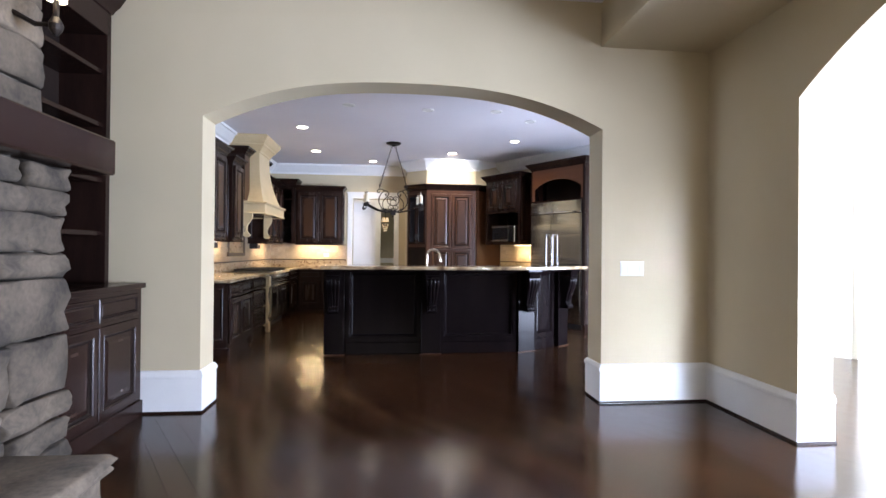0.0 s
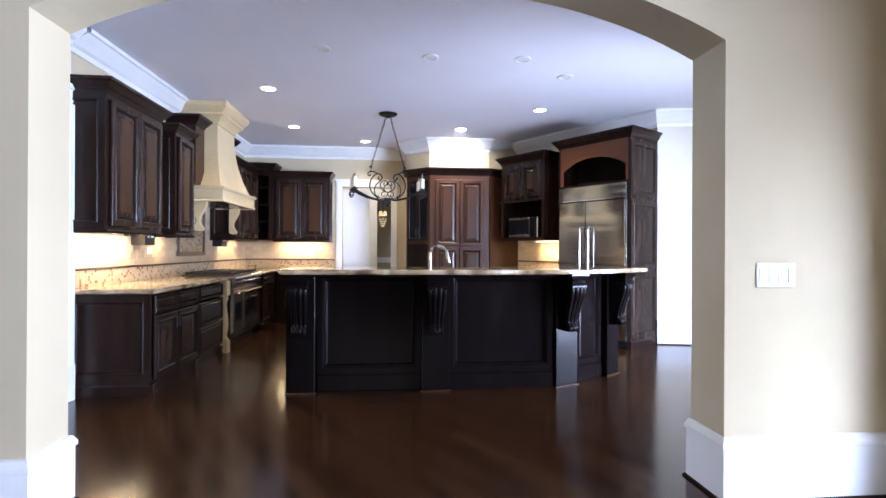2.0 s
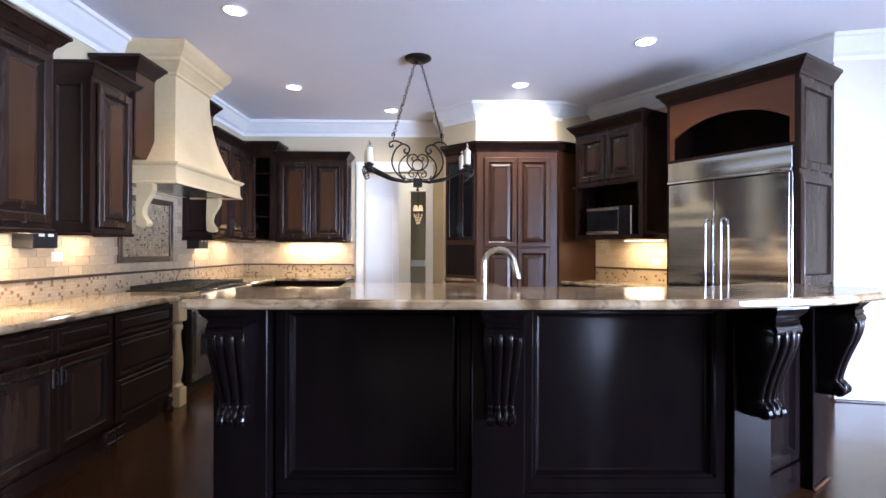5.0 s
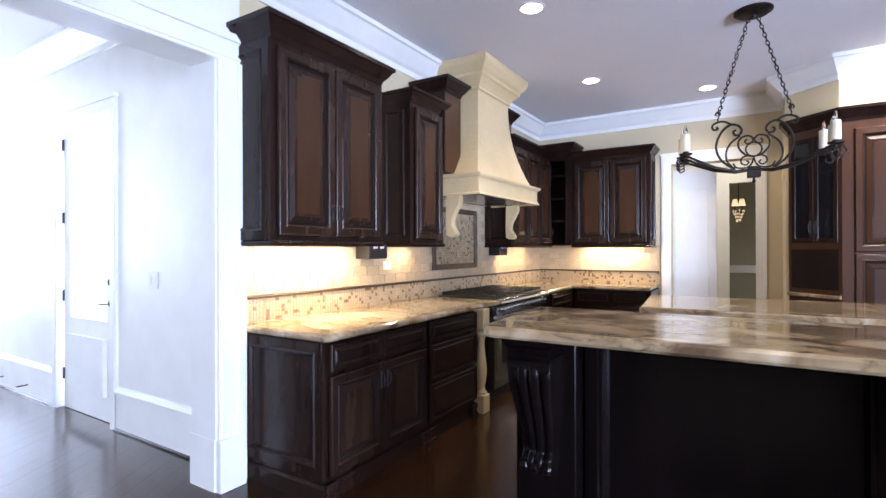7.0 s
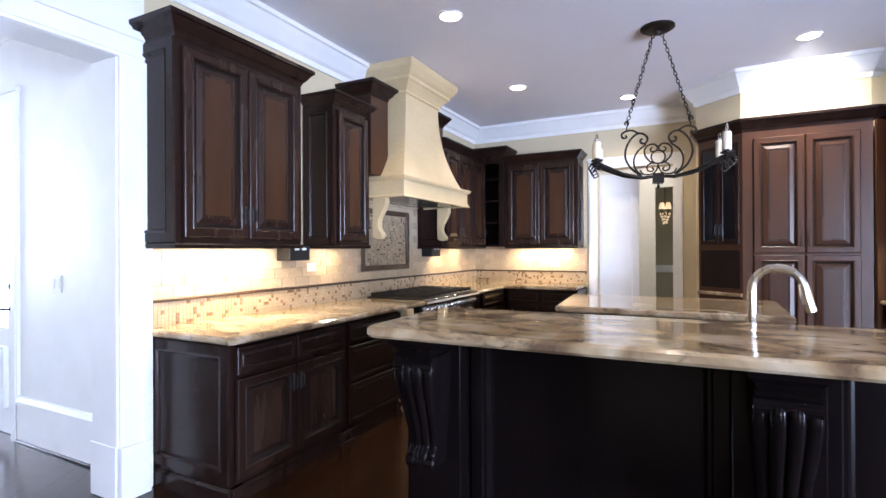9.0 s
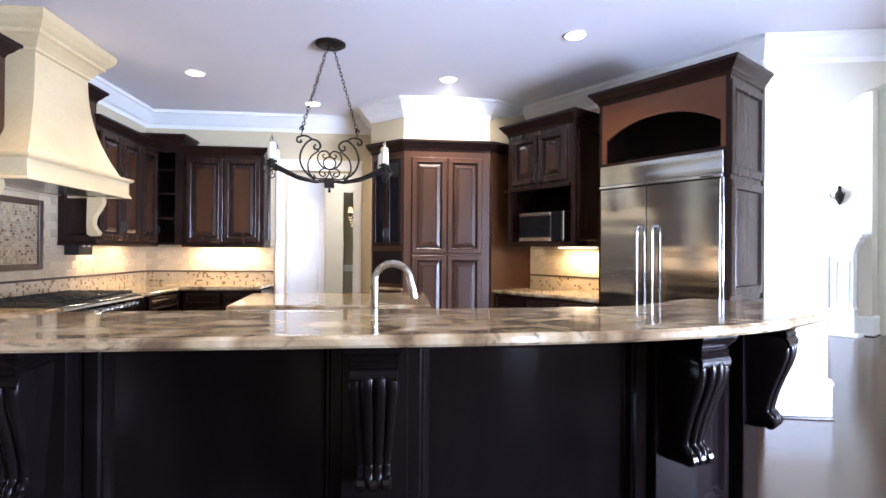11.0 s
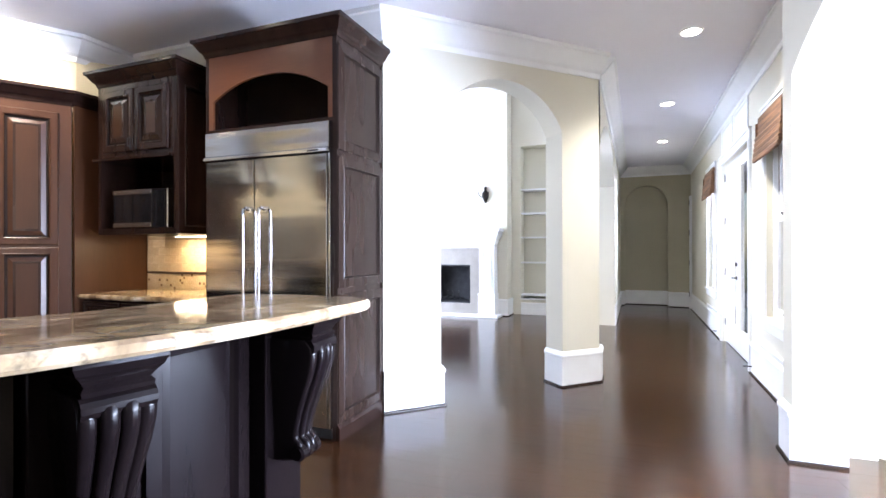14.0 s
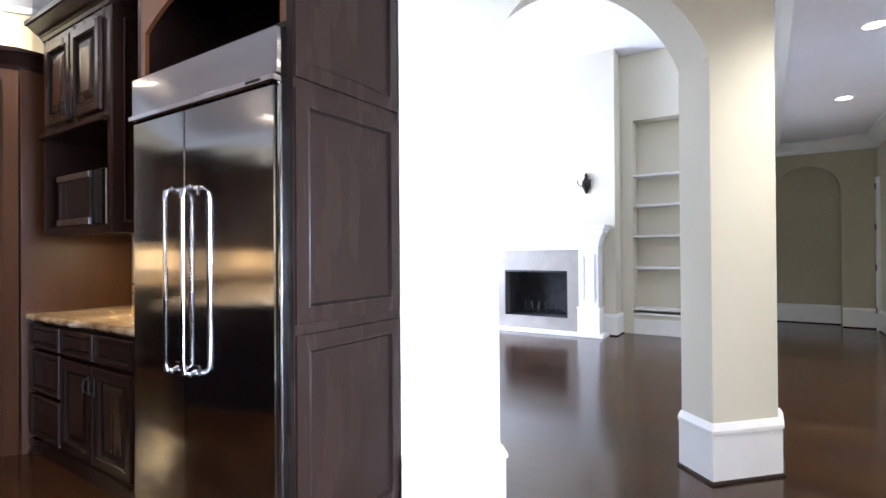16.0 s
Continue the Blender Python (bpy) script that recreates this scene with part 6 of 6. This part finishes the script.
def tiles(base, M, length, z0, rows, skip=lambda x, z: False):
    """Running-bond tiles on a backing, x along, face to -y."""
    for r in range(rows):
        x = -(r % 2) * TW / 2
        while x < length - 0.01:
            x0, x1 = max(0, x), min(length, x + TW - G)
            w = round(x1 - x0, 4)
            z = z0 + r * TH
            if w > 0.02 and not skip((x0 + x1) / 2, z + TH / 2):
                if w not in TILES:
                    TILES[w] = tile_mesh("tile", w, TH - G)
                o = new("tile", TILES[w])
                o.parent = base
                o.matrix_basis = M @ pose(x0, tile_rng.uniform(-0.0008, 0.0008), z)
            x += TW


def mosaic(name, M, length, z0, rows, s=0.0245, dark=0.12, w_mat=TILELIGHT, parent=None):
    """Small square tiles joined in one mesh, some of them dark glass."""
    vs, fs, mi = [], [], []
    n = int(length / s)
    for r in range(rows):
        for c in range(n):
            x0, z = c * s, z0 + r * s
            k = len(vs)
            d = 0.006 + tile_rng.uniform(0, 0.0015)
            g = s - 0.0025
            for px, pz in ((0, 0), (g, 0), (g, g), (0, g)):
                vs.append((x0 + px, 0, z + pz))
            for px, pz in ((0.001, 0.001), (g - 0.001, 0.001), (g - 0.001, g - 0.001), (0.001, g - 0.001)):
                vs.append((x0 + px, -d, z + pz))
            for i in range(4):
                j = (i + 1) % 4
                fs.append((k + i, k + j, k + 4 + j, k + 4 + i))
            fs.append((k + 4, k + 5, k + 6, k + 7))
            mi += [1 if tile_rng.random() < dark else 0] * 5
    me = bpy.data.meshes.new(name)
    me.from_pydata(vs, [], fs)
    me.materials.append(w_mat)
    me.materials.append(TILEDARK)
    me.polygons.foreach_set("material_index", mi)
    me.update()
    o = new(name, me)
    if parent:
        o.parent = parent
    o.matrix_basis = M
    return tagged(o, kind="stuff")


def splash(M, length, top, name="backsplash", high=None):
    """Grout backing, mosaic band, bronze liner and tiles."""
    bm = boxes((0, length, -0.004, 0.006, 0.917, top))
    if high:
        box(bm, high[0], high[1], -0.0041, 0.006, top, 1.86)
    base = solid(name, bm, GROUT, m=M)
    N = pose(0, -0.0035, 0)
    part("liner", boxes((0, length, -0.020, -0.0035, 1.067, 1.086), bevel=0.005), PENCIL, base)
    mosaic("mosaic_band", N, length, 0.919, 6, parent=base)
    if high:
        fx0, fx1, fz0, fz1 = high[2:6]
        tiles(base, N, length, 1.089, 10, lambda x, z: (z > top and not high[0] + 0.07 < x < high[1] - 0.07) or (fx0 < x < fx1 and fz0 < z < fz1))
        f = part("mosaic_frame", boxes((fx0, fx0 + 0.055, -0.026, -0.004, fz0, fz1), (fx1 - 0.055, fx1, -0.026, -0.004, fz0, fz1), (fx0 + 0.055, fx1 - 0.055, -0.026, -0.004, fz0, fz0 + 0.055), (fx0 + 0.055, fx1 - 0.055, -0.026, -0.004, fz1 - 0.055, fz1), bevel=0.004), PENCIL, base, "bronze framed mosaic panel")
        mosaic("mosaic_panel", N @ pose(fx0 + 0.056, -0.001, 0), fx1 - fx0 - 0.112, fz0 + 0.056, int((fz1 - fz0 - 0.112) / 0.0245), dark=0.06, w_mat=TILETAN, parent=base)
    else:
        tiles(base, N, length, 1.089, int((top - 1.085) / TH))
    return base


splash(pose(-2.193, 6.375, 0, 0, 0, 90), 4.95, 1.418, high=(1.50, 3.22, 2.10, 3.0, 1.17, 1.80))
splash(pose(-2.185, 11.323, 0), 1.62, 1.418)
q = FP(2.575, 0.632)
splash(pose(q.x, q.y, 0, 0, 0, PHI - 90), 1.395, 1.418)


# ---- floor boards, laid across the slanting wing ----
def plank_geometry(L, W, z=-0.012, b=0.0003):
    v = [(-W / 2, 0, z), (W / 2, 0, z), (W / 2, L, z), (-W / 2, L, z)]
    v += [(-W / 2, 0, -b), (W / 2, 0, -b), (W / 2, L, -b), (-W / 2, L, -b)]
    v += [(-W / 2 + b, b, 0), (W / 2 - b, b, 0), (W / 2 - b, L - b, 0), (-W / 2 + b, L - b, 0)]
    f = []
    for k in (0, 4):
        for i in range(4):
            j = (i + 1) % 4
            f.append((k + i, k + j, k + 4 + j, k + 4 + i))
    f.append((8, 9, 10, 11))
    return v, f


PW = 0.127
LENGTHS = [0.7, 0.95, 1.2, 1.5, 1.85]
plank_rng = random.Random(5)
PLANKS = {}
for L in LENGTHS:
    v, f = plank_geometry(L - 0.0006, PW - 0.0006)
    me = bpy.data.meshes.new("floorboard")
    me.from_pydata(v, [], f)
    me.materials.append(FLOOR)
    PLANKS[L] = me
RM = pose(0, 0, 0, 0, 0, PHI)
vs, fs = [], []
near = 0
rows = range(int(-8 / PW), int(17.3 / PW))
for r in rows:
    vc = r * PW
    u = -8.0 - plank_rng.random()
    while u < 13.5:
        L = plank_rng.choice(LENGTHS)
        c = uv(u + L / 2, vc)
        if -9.3 < c.x < 14 and -5.3 < c.y < 16.5:
            dz = plank_rng.uniform(-0.00012, 0.00012)
            if 4.4 < vc < 12.2 and 1.9 < u + L / 2 < 5.4 and near < 300 and not (c.x < 2.9 and c.y > 6.5):
                o = new("floorboard", PLANKS[L])
                o.parent = FLOOR_OB
                o.matrix_basis = RM @ pose(vc, u, dz)
                near += 1
            else:
                v, f = plank_geometry(L - 0.0006, PW - 0.0006)
                k = len(vs)
                vs += [(a + vc, b2 + u, c2 + dz) for a, b2, c2 in v]
                fs += [tuple(i + k for i in q2) for q2 in f]
        u += L
me = bpy.data.meshes.new("floorboards")
me.from_pydata(vs, [], fs)
me.materials.append(FLOOR)
o = new("floorboards", me)
o.matrix_basis = RM
tagged(o, kind="stuff")
